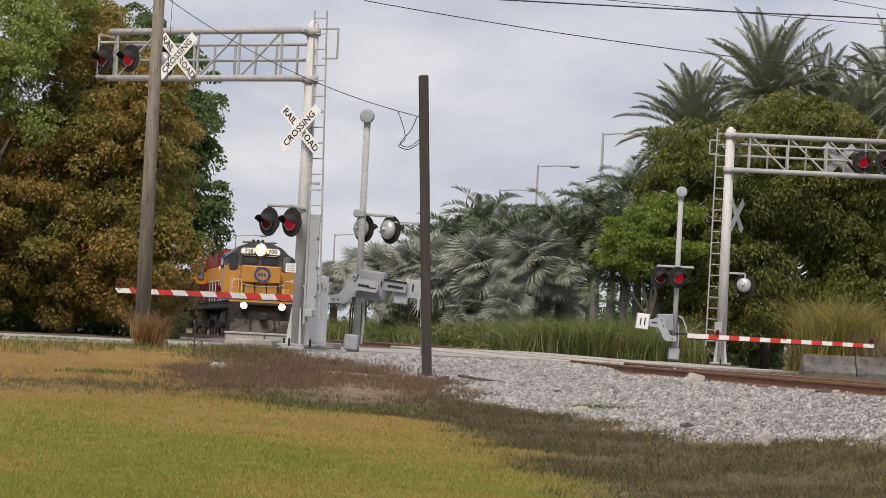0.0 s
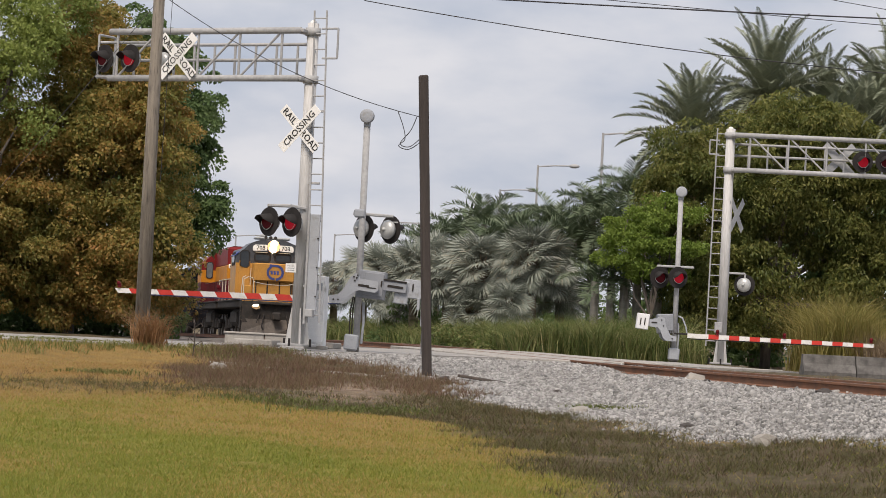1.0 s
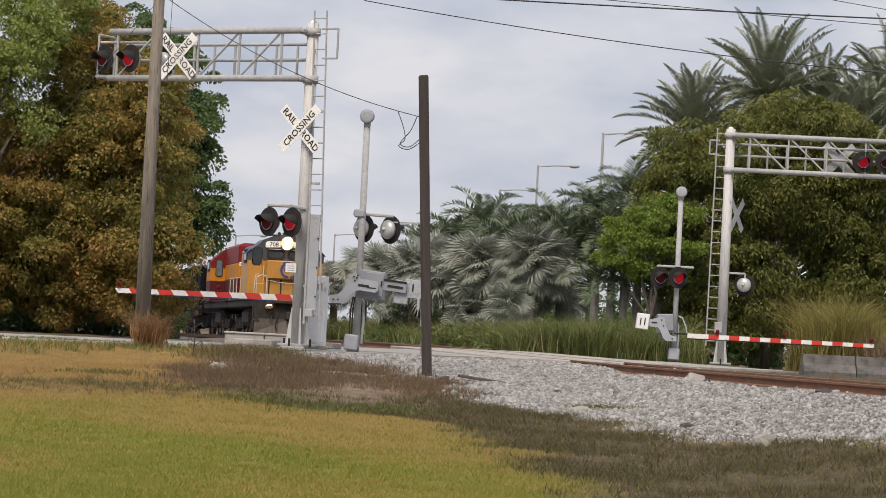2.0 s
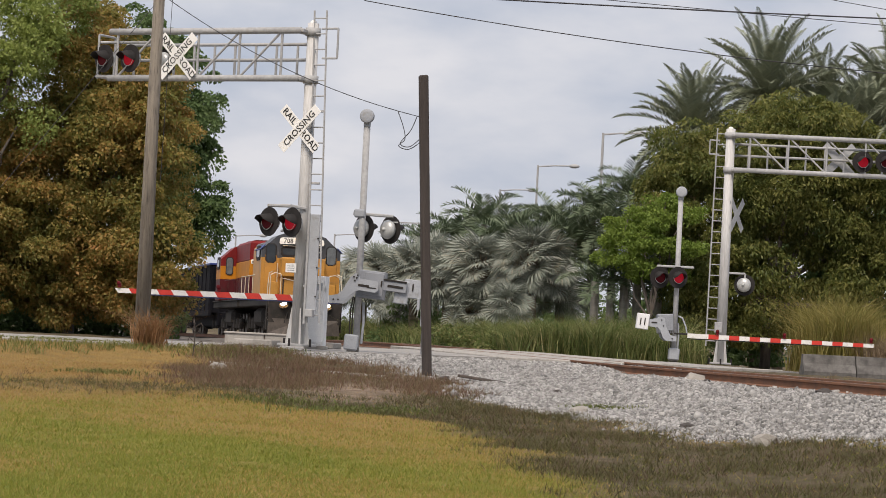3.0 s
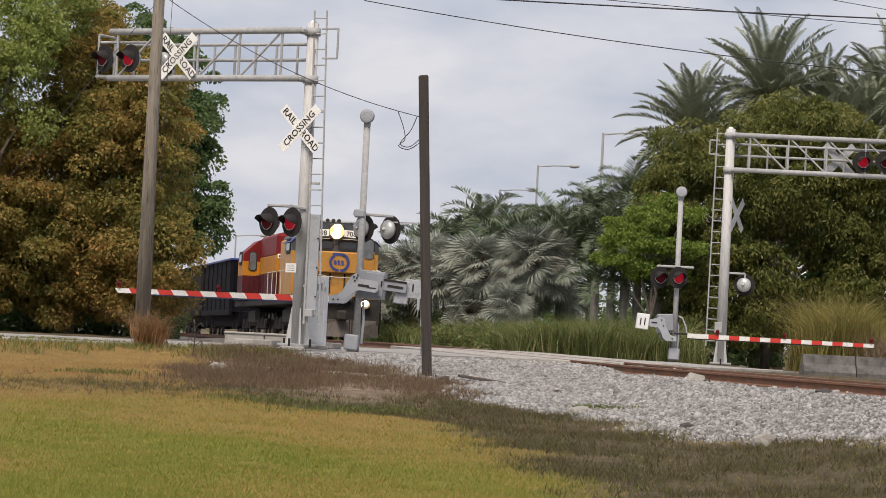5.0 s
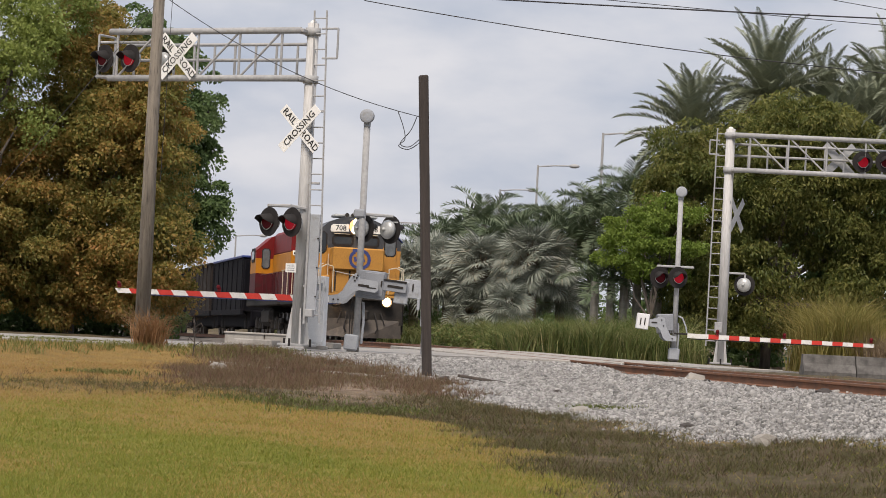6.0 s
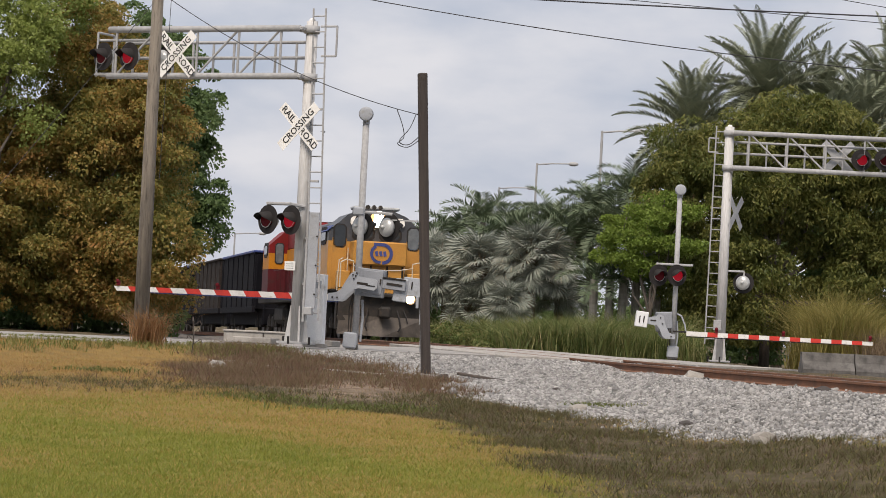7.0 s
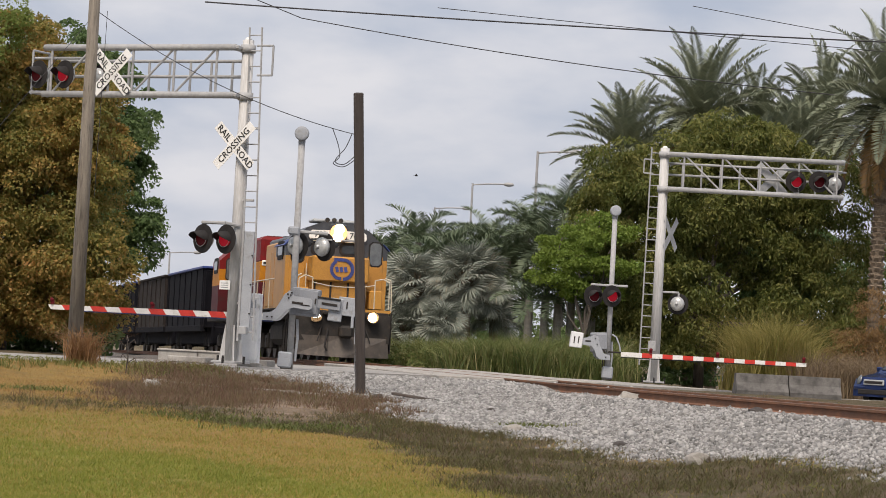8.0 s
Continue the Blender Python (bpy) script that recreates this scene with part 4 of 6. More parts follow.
def lead_loco():
    L = 12.8
    t = thing("lead_locomotive", *TRACK, 0, TRACK_TURN, "golden yellow diesel locomotive with dark grey cab top and lit headlights", "locomotive")
    loco_under(t, L)
    # Pilot, plow and coupler.
    part("pilot_plate", slab(B(), [(-1.5, 0.62), (-1.5, 1.5), (1.5, 1.5), (1.5, 0.62)], 0.06, pose(0, 0.05, 0)), M_SOOT, t, "sooty pilot plate")
    bm = B()
    v = [bm.verts.new(p) for p in ((-1.5, 0.1, 0.16), (0, -0.28, 0.12), (1.5, 0.1, 0.16), (1.45, 0.06, 0.78), (0, -0.06, 0.78), (-1.45, 0.06, 0.78))]
    bm.faces.new((v[0], v[1], v[4], v[5]))
    bm.faces.new((v[1], v[2], v[3], v[4]))
    ext = bmesh.ops.extrude_face_region(bm, geom=list(bm.faces))
    bmesh.ops.translate(bm, verts=[q for q in ext["geom"] if isinstance(q, bmesh.types.BMVert)], vec=(0, 0.05, 0))
    bmesh.ops.recalc_face_normals(bm, faces=bm.faces)
    part("snow_plow", bm, M_PLOW, t, "dusty brown steel plow")
    bm = box(B(), (0.3, 0.7, 0.34), (0, -0.1, 0.92), bevel=0.06)
    box(bm, (0.42, 0.24, 0.4), (0.03, -0.42, 0.92), bevel=0.08)
    part("coupler", bm, M_SOOT, t, "dark cast coupler")
    for s in (-1, 1):
        part("air_hose", tube(B(), [(s * 0.5, -0.02, 1.0), (s * 0.56, -0.2, 0.7), (s * 0.6, -0.24, 0.45), (s * 0.52, -0.25, 0.3)], 0.03), M_BLACK, t, "hanging black air hose")
        part("air_hose", tube(B(), [(s * 0.7, -0.02, 1.05), (s * 0.8, -0.16, 0.75), (s * 0.84, -0.2, 0.6)], 0.022), M_BLACK, t, "hanging black air hose")
    part("anticlimber", box(B(), (1.36, 0.34, 0.12), (0, -0.02, 1.5), bevel=0.03), M_SOOT, t)
    for s in (-1, 1):
        bm = B()
        for i in range(4):
            box(bm, (0.5, 0.26, 0.035), (s * 1.28, 0.28, 0.35 + i * 0.36))
        for e in (-0.26, 0.26):
            box(bm, (0.03, 0.3, 1.3), (s * 1.28 + e, 0.28, 0.95))
        part("corner_steps", bm, M_SOOT, t, "dark steel corner steps")
        part("step_edge", box(B(), (0.46, 0.02, 0.04), (s * 1.28, 0.12, 0.72)), M_RAILING, t, "white step edge")
        # Ditch light: a lamp set deep in a round hood on its post; the tilting hood is added to imitate flashing.
        d = part("ditch_light", hooded_lamp(), M_BLACK, t, "ditch light in an added hood that tilts to imitate flashing")
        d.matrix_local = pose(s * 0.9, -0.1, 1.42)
        part("reflector", disc(B(), (0, 0.012, 0), 0.162, 0.02), M_GLOW, d, "warm disc whose added glow imitates the lamp halo")
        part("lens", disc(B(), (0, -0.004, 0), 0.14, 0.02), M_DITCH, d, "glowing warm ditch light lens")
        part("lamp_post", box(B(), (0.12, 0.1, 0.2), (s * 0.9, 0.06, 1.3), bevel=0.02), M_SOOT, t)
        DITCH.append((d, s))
    part("walkway", box(B(), (3.0, L - 0.3, 0.06), (0, L / 2 + 0.05, 1.63), bevel=0.01), M_SOOT, t, "dark steel walkway deck")
    part("walkway_edge", box(B(), (3.02, 0.03, 0.1), (0, 0.18, 1.62)), M_YEL, t)
    # Short nose with its slanted doors below.
    part("nose", box(B(), (1.84, 1.16, 0.82), (0, 1.67, 2.92), bevel=0.05), M_YEL, t, "golden yellow short nose")
    part("nose_base", box(B(), (1.72, 0.96, 0.95), (0, 1.74, 2.08), bevel=0.03), M_YEL, t, "yellow lower nose with doors")
    for x in (-0.55, 0.0, 0.55):
        part("nose_door", box(B(), (0.42, 0.02, 0.7), (x, 1.262, 2.08), bevel=0.006), M_YEL, t)
    for x in (-0.8, -0.28, 0.28, 0.8):
        part("strap", box(B(), (0.06, 0.03, 0.76), (x, 1.25, 2.14), bevel=0.006), M_SOOT, t, "dark vertical strap")
    # Cab.
    part("cab_lower", slab(B(), cab_outline(1.66, 3.32), 2.3, pose(0, 2.15, 0)), M_YEL, t, "yellow lower cab")
    part("cab_upper", slab(B(), cab_outline(3.32, 4.45), 2.3, pose(0, 2.148, 0)), M_GREY, t, "dark grey upper cab")
    for s in (-1, 1):
        part("eave", box(B(), (0.3, 2.4, 0.025), (s * 1.62, 3.3, 3.74), (0, s * 45, 0)), M_BLUETRIM, t, "dark blue roof edge")
        window(t, (s * 1.27, 2.145, 3.5), 0.46, 0.82, M_GLASS if s < 0 else M_PANE)
        window(t, (s * 0.47, 2.14, 3.6), 0.78, 0.42, M_GLASS)
        window(t, (s * 1.665, 3.3, 3.5), 1.4, 0.6, M_GLASS, -90 if s < 0 else 90)
        b = part("number_board", slab(B(), [(x * s, z) for x, z in ((0.24, 3.94), (0.9, 3.90), (0.94, 3.96), (0.92, 4.12), (0.84, 4.18), (0.24, 4.20))], 0.1, pose(0, 2.06, 0)), M_BOARD, t, "white number board")
        lettering("708", 0.27, pose(s * 0.57, 2.052, 4.04), M_INK, b, "black road number")
        part("cab_door", box(B(), (0.5, 0.03, 1.75), (s * 1.27, 2.14, 2.55), bevel=0.01), M_YEL, t)
        handrail(t, [(s * 0.98, 2.02, 1.8), (s * 0.98, 2.02, 3.1)])
        handrail(t, [(s * 1.45, 0.25, 1.7), (s * 1.45, 0.25, 2.55), (s * 1.25, 0.3, 2.66), (s * 1.0, 0.35, 2.6), (s * 1.0, 0.35, 1.7)])
        handrail(t, [(s * 1.52, 0.3, 0.75), (s * 1.54, 0.28, 2.0), (s * 1.5, 0.3, 2.62), (s * 1.35, 0.5, 2.7)])
        part("brake_box", box(B(), (0.42, 0.5, 0.6), (s * 1.2, 1.5, 2.0), bevel=0.03), M_YEL, t)
        part("eyebrow", box(B(), (0.6, 0.1, 0.02), (s * 0.5, 2.1, 3.84)), M_RAILING, t)
    part("front_chain", tube(B(), [(-1.0, 0.33, 2.45), (-0.5, 0.32, 2.36), (0, 0.32, 2.34), (0.5, 0.32, 2.36), (1.0, 0.33, 2.45)], 0.015, 5), M_RAILING, t)
    # Headlight box, horn and roof equipment.
    h = part("headlight", box(B(), (0.56, 0.16, 0.6), (0, 2.06, 4.12), bevel=0.06), M_GREY, t, "headlight housing")
    # The glow of this disc is added for the headlight's halo.
    part("reflector", disc(B(), (0, 1.978, 4.12), 0.28, 0.02), M_GLOW, h, "warm disc whose added glow imitates the headlight halo")
    for s in (-1, 1):
        part("lens", disc(B(), (0.02 * s, 1.965, 4.12 + s * 0.13), 0.155, 0.02), M_LAMP, h, "glowing headlight lens")
    part("roof_vent", box(B(), (1.6, 0.9, 0.12), (0, 2.9, 4.51), bevel=0.04), M_CHROME, t, "pale roof air unit")
    bm = B()
    for i in range(3):
        rod(bm, (-0.35 + i * 0.22, 2.4, 4.5), (-0.35 + i * 0.22, 2.2, 4.53), 0.03, 0.08)
    part("horn", bm, M_SOOT, t)
    # Round emblem on the nose: plain blue ring and bar.
    bm = B()
    ring = [(0.06 + 0.31 * math.cos(a), 1.075, 2.92 + 0.31 * math.sin(a)) for a in np.linspace(-1.5, 1.5, 15)]
    for a, b in zip(ring, ring[1:]):
        d = Vector(b) - Vector(a)
        box(bm, (d.length + 0.02, 0.012, 0.11), ((Vector(a) + Vector(b)) / 2), (0, -math.degrees(math.atan2(d.z, d.x)), 0))
    box(bm, (0.36, 0.012, 0.11), (-0.06, 1.079, 3.23))
    ring = [(-0.02 + 0.29 * math.cos(a), 1.077, 2.92 + 0.29 * math.sin(a)) for a in np.linspace(2.1, 4.8, 12)]
    for a, b in zip(ring, ring[1:]):
        d = Vector(b) - Vector(a)
        box(bm, (d.length + 0.02, 0.012, 0.10), ((Vector(a) + Vector(b)) / 2), (0, -math.degrees(math.atan2(d.z, d.x)), 0))
    for i in range(3):
        box(bm, (0.1, 0.012, 0.17), (-0.13 + 0.14 * i, 1.078, 2.92), (0, -12, 0))
    part("emblem", bm, M_BLUE, t, "dark blue round emblem")
    # Hood behind the cab, with doors, fans and handrails.
    part("hood", box(B(), (1.86, L - 4.7, 2.4), (0, 4.45 + (L - 4.7) / 2, 2.82), bevel=0.06), M_YEL, t, "yellow engine hood")
    part("hood_roof", box(B(), (1.7, L - 4.9, 0.25), (0, 4.5 + (L - 4.9) / 2, 4.06), bevel=0.08), M_GREY, t, "dark grey hood roof")
    for i in range(7):
        for s in (-1, 1):
            part("hood_door", box(B(), (0.02, 0.86, 1.9), (s * 0.937, 5.8 + i * 0.95, 2.75), bevel=0.006), M_YEL, t)
    for i in range(3):
        part("roof_fan", disc(B(), (0, 7.4 + i * 1.6, 4.2), 0.62, 0.16, (0, 0, 1), 20), M_GREY, t)
    for s in (-1, 1):
        for i in range(5):
            y = 5.6 + i * 1.6
            part("handrail_post", rod(B(), (s * 1.46, y, 1.65), (s * 1.46, y, 2.65), 0.018, seg=5), M_RAILING, t)
        handrail(t, [(s * 1.46, 5.4, 2.65), (s * 1.46, 12.4, 2.65)])
    return t


def second_loco():
    L = 12.4
    t = thing("second_locomotive", *TRACK, 0, TRACK_TURN, "red, maroon and orange-yellow diesel locomotive coupled behind the leader", "locomotive")
    loco_under(t, L)
    part("walkway", box(B(), (3.0, L - 0.2, 0.06), (0, L / 2, 1.63), bevel=0.01), M_SOOT, t)
    c = 7.0
    part("hood", box(B(), (1.86, c - 0.5, 1.1), (0, 0.4 + (c - 0.4) / 2, 2.2), bevel=0.05), M_MAROON, t, "maroon lower hood")
    part("hood_band", box(B(), (1.87, c - 0.5, 0.8), (0, 0.4 + (c - 0.4) / 2, 3.1), bevel=0.05), M_ORANGE, t, "orange-yellow hood band")
    part("hood_top", box(B(), (1.86, c - 0.5, 1.0), (0, 0.4 + (c - 0.4) / 2, 3.9), bevel=0.12), M_RED, t, "red hood top")
    part("roof_vent", box(B(), (1.2, 1.4, 0.16), (0, 2.4, 4.4), bevel=0.04), M_MAROON, t)
    part("cab_lower", slab(B(), cab_outline(1.66, 2.68), 2.2, pose(0, c, 0)), M_MAROON, t, "maroon lower cab")
    part("cab_band", slab(B(), cab_outline(2.68, 3.32), 2.2, pose(0, c - 0.004, 0)), M_ORANGE, t, "orange-yellow cab band")
    part("cab_upper", slab(B(), cab_outline(3.32, 4.45), 2.2, pose(0, c, 0)), M_RED, t, "red cab top")
    for s in (-1, 1):
        window(t, (s * 1.24, c - 0.01, 3.32), 0.36, 0.86, M_PANE if s < 0 else M_GLASS)
        window(t, (s * 1.665, c + 1.1, 3.45), 1.3, 0.6, M_GLASS, -90 if s < 0 else 90)
        b = part("number_board", box(B(), (0.34, 0.05, 0.2), (s * 0.72, 0.4, 3.42), (0, 0, s * 25), 0.02), M_BOARD, t, "white number board")
        part("lettering_bar", box(B(), (0.2, 0.01, 0.09), (s * 0.73, 0.37, 3.42), (0, 0, s * 25)), M_INK, b, "dark number bar")
        handrail(t, [(s * 1.45, 0.2, 1.7), (s * 1.45, 0.2, 2.6), (s * 1.45, c - 0.2, 2.6)], 0.018, M_MAROON)
        for i in range(4):
            part("handrail_post", rod(B(), (s * 1.46, 1.2 + i * 1.5, 1.65), (s * 1.46, 1.2 + i * 1.5, 2.6), 0.016, seg=5), M_MAROON, t)
        for i in range(7):
            part("hood_door", box(B(), (0.02, 0.84, 0.86), (s * 0.936, 1.0 + i * 0.93, 2.1), bevel=0.006), M_MAROON, t)
    part("short_nose", box(B(), (1.86, 2.2, 1.9), (0, c + 3.3, 2.6), bevel=0.08), M_MAROON, t)
    part("cab_roof_box", box(B(), (0.9, 0.7, 0.14), (0.1, c + 0.8, 4.52), bevel=0.04), M_MAROON, t)
    part("coupler", box(B(), (0.4, 1.0, 0.36), (0, -0.3, 0.92), bevel=0.06), M_SOOT, t)
    return t


def hopper(paint, label):
    L = 15.4
    t = thing("hopper_car", *TRACK, 0, TRACK_TURN, label, "rail car", "loaded hopper cars")
    bm = slab(B(), [(-1.58, 1.1), (-1.58, 3.5), (1.58, 3.5), (1.58, 1.1)], L - 1.0, pose(0, 0.5, 0))
    part("body", bm, paint, t)
    for s in (-1, 1):
        n = 7
        for i in range(n):
            part("side_rib", box(B(), (0.04, 0.12, 2.3), (s * 1.6, 0.7 + (L - 1.4) * i / (n - 1), 2.3), bevel=0.01), paint, t)
        part("top_rail", box(B(), (0.16, L - 0.9, 0.1), (s * 1.58, L / 2, 3.54), bevel=0.02), M_BLUETRIM if paint == M_HOPPER else paint, t, "painted top rail")
        part("side_sill", box(B(), (0.14, L - 0.6, 0.26), (s * 1.56, L / 2, 1.05), bevel=0.02), M_HOPPER, t)
        part("end_ladder", tube(B(), [(s * 1.5, 0.3, 1.1), (s * 1.5, 0.3, 3.4), (s * 1.1, 0.3, 3.4), (s * 1.1, 0.3, 1.1)], 0.025), M_HOPPER, t)
    for y in (0.48, L - 0.48):
        part("end_rail", box(B(), (3.2, 0.12, 0.1), (0, y, 3.54), bevel=0.02), M_BLUETRIM if paint == M_HOPPER else paint, t)
    # The load: a low heap of dark stone.
    bm = B()
    rows = []
    for i in range(19):
        y = 0.55 + (L - 1.1) * i / 18
        rows.append([bm.verts.new((x, y, 3.4 + (0.42 * (1 - (x / 1.55) ** 2)) * (0.7 + 0.3 * math.sin(i * 1.4)) * math.sin(math.pi * i / 18) ** 0.4 + random.uniform(-0.03, 0.03))) for x in np.linspace(-1.5, 1.5, 9)])
    for a, b in zip(rows, rows[1:]):
        for j in range(8):
            bm.faces.new((a[j], a[j + 1], b[j + 1], b[j]))
    part("load", bm, M_SOOT, t, "heaped dark stone load")
    part("centre_sill", box(B(), (2.3, L - 0.8, 0.75), (0, L / 2, 0.78), bevel=0.05), M_HOPPER, t, "dark underframe and slope sheets")
    for y0 in (3.4, 7.7, 12.0):
        part("discharge_chute", slab(B(), [(-1.3, 1.1), (1.3, 1.1), (0.7, 0.35), (-0.7, 0.35)], 2.2, pose(0, y0 - 1.1, 0)), M_HOPPER, t)
    bogie(t, 2.1, 2, 1.75)
    bogie(t, L - 2.1, 2, 1.75)
    part("coupler", box(B(), (0.3, 1.2, 0.3), (0, -0.1, 0.9), bevel=0.05), M_HOPPER, t)
    return t


def crossing_car():
    c = thing("waiting_car", 14.55, 81.5, -0.42, -52, "dark blue compact crossover waiting at the crossing", "car")
    # Body profile in y (back) and z, extruded across.
    prof = [(0.0, 0.3), (0.0, 0.62), (0.1, 0.86), (0.95, 1.02), (1.75, 1.58), (3.6, 1.62), (4.2, 1.1), (4.3, 0.5), (4.2, 0.28)]
    bm = B()
    rows = []
    for x, k in ((-0.88, 0.93), (-0.7, 1.0), (0, 1.015), (0.7, 1.0), (0.88, 0.93)):
        rows.append([bm.verts.new((x * (1 if z < 1.1 else 0.86), y + (0.13 * abs(x) ** 2 if y < 0.5 else 0), z * (k if z > 0.4 else 1))) for y, z in prof])
    for a, b in zip(rows, rows[1:]):
        for i in range(len(prof)):
            j = (i + 1) % len(prof)
            bm.faces.new((a[i], a[j], b[j], b[i]))
    bm.faces.new(rows[0])
    bm.faces.new(rows[-1][::-1])
    bmesh.ops.recalc_face_normals(bm, faces=bm.faces)
    part("body", bm, M_CARBLUE, c, "glossy dark blue body")
    part("windscreen", box(B(), (1.3, 0.03, 0.72), (0, 1.33, 1.31), (-54, 0, 0), 0.02), M_GLASS, c, "raked windscreen")
    part("grille", box(B(), (0.8, 0.04, 0.16), (0, 0.0, 0.72), bevel=0.02), M_CHROME, c, "chrome-edged grille")
    part("grille_mesh", box(B(), (0.7, 0.05, 0.08), (0, -0.005, 0.72), bevel=0.01), M_BLACK, c)
    part("lower_intake", box(B(), (1.2, 0.05, 0.14), (0, 0.0, 0.44), bevel=0.02), M_BLACK, c)
    part("bumper", box(B(), (1.7, 0.16, 0.14), (0, 0.1, 0.56), bevel=0.05), M_CARBLUE, c)
    for s in (-1, 1):
        part("headlight", dome(B(), (s * 0.68, 0.13, 0.78), 0.15, 0.35, (s * 0.5, -1, 0.35)), M_PANE, c, "clear headlight", True)
        part("mirror", box(B(), (0.2, 0.1, 0.14), (s * 1.0, 1.35, 1.12), bevel=0.03), M_CARBLUE, c)
        for y in (0.85, 3.4):
            w = part("wheel", disc(B(), (s * 0.76, y, 0.33), 0.33, 0.22, (1, 0, 0), 20), M_BLACK, c, "black tyre")
            part("rim", disc(B(), (s * 0.86, y, 0.33), 0.2, 0.04, (1, 0, 0), 12), M_CHROME, w, "alloy rim")


def bird():
    b = thing("bird", -9, 75, 6.2, 0, "small dark bird in flight", "bird")
    part("body", dome(B(), (0, 0, 0), 0.022, 2.0, (1, 0, 0), 10), M_BLACK, b, "", True)
    for s in (-1, 1):
        part("wing", slab(B(), [(-0.03, 0), (0.03, 0), (0.0, 0.085)], 0.006, pose(0, 0, 0, s * 60, 0, 0)), M_BLACK, b)
    part("tail", slab(B(), [(-0.09, 0.02), (-0.09, -0.02), (-0.03, 0)], 0.006, pose(0, 0, 0, 90, 0, 0)), M_BLACK, b)
    return b


# ---------------------------------------------------------------- plants
RNG = np.random.RandomState(11)


def unit(v):
    return v / np.maximum(np.linalg.norm(v, axis=1, keepdims=True), 1e-6)


def leaf_quads(c, along, size, wide):
    """Pointed folded leaves: centres, directions, lengths; returns vertices and quads."""
    n = len(c)
    side = unit(np.cross(along, RNG.normal(size=(n, 3))))
    up = np.cross(side, along)
    s = size[:, None]
    v = np.stack((c - along * s * 0.5, c + side * s * wide + up * s * 0.08, c + along * s * 0.5, c - side * s * wide + up * s * 0.08), 1)
    return v.reshape(-1, 3), np.arange(n * 4).reshape(n, 4)


def crown(parent, blobs, boughs, per, size, material, droop=0.5, wide=0.28, bough=0.55, core=0.2, name="crown"):
    """Leaves gathered in rounded boughs over the outsides of several masses, uneven, with dark gaps between them."""
    bl = np.array([b[:3] for b in blobs], float)
    rr = np.array([b[3:6] if len(b) > 4 else (b[3],) * 3 for b in blobs], float)
    w = (rr[:, 0] * rr[:, 2]) / (rr[:, 0] * rr[:, 2]).sum()
    which = RNG.choice(len(bl), boughs, p=w)
    d = unit(RNG.normal(size=(boughs, 3)))
    rad = np.where(RNG.rand(boughs) < core, RNG.uniform(0.25, 0.6, boughs), RNG.uniform(0.72, 1.0, boughs))
    centre = bl[which] + d * rr[which] * rad[:, None]
    br = bough * RNG.uniform(0.55, 1.35, boughs)
    n = boughs * per
    e = unit(RNG.normal(size=(n, 3)) + np.repeat(d, per, 0) * 0.55 + np.array((0, 0, 0.35)))
    c = np.repeat(centre, per, 0) + e * (np.repeat(br, per) * RNG.uniform(0.35, 1.08, n) ** 0.6)[:, None] * np.array((1.1, 1.1, 0.72))
    along = unit(e * 0.7 + RNG.normal(size=(n, 3)) * 0.6 + np.array((0, 0, -droop)))
    sz = size * RNG.uniform(0.6, 1.3, n)
    c[:, 2] = np.maximum(c[:, 2], 0.0)
    v, f = leaf_quads(c, along, sz, wide)
    return raw_mesh(name, v, f, material, parent)


def limbs(parent, base, tops, r, material):
    """A tapered trunk that forks into crooked limbs."""
    bm = B()
    base = Vector(base)
    mid = base + Vector((0, 0, (max(t[2] for t in tops)) * 0.28))
    rod(bm, base, mid, r, r * 0.75, 10)
    part("trunk", bm, M_BARK, parent, "", True)
    for t in tops:
        bm = B()
        p, n = mid - Vector((0, 0, r)), 5
        t = Vector(t)
        for i in range(n):
            q = mid.lerp(t, (i + 1) / n) + Vector((random.uniform(-0.2, 0.2), random.uniform(-0.2, 0.2), random.uniform(-0.1, 0.25)))
            rod(bm, p, q, r * 0.55 * (1 - i / n) + 0.02, r * 0.55 * (1 - (i + 1) / n) + 0.02, 7)
            p = q
        part("limb", bm, M_BARK, parent)


def tree(name, x, y, label, blobs, clumps, per, size, material, **k):
    z = ground_z(x, y) - 0.05
    t = thing(name, x, y, z, 0, label, "tree")
    rel = [(b[0] - x, b[1] - y, b[2] - z, *b[3:]) for b in blobs]
    limbs(t, (0, 0, 0), [(b[0] * 0.9, b[1] * 0.9, b[2]) for b in rel], 0.05 if clumps < 200 else 0.2, M_BARK)
    crown(t, rel, clumps, per, size, material, **k)
    return t


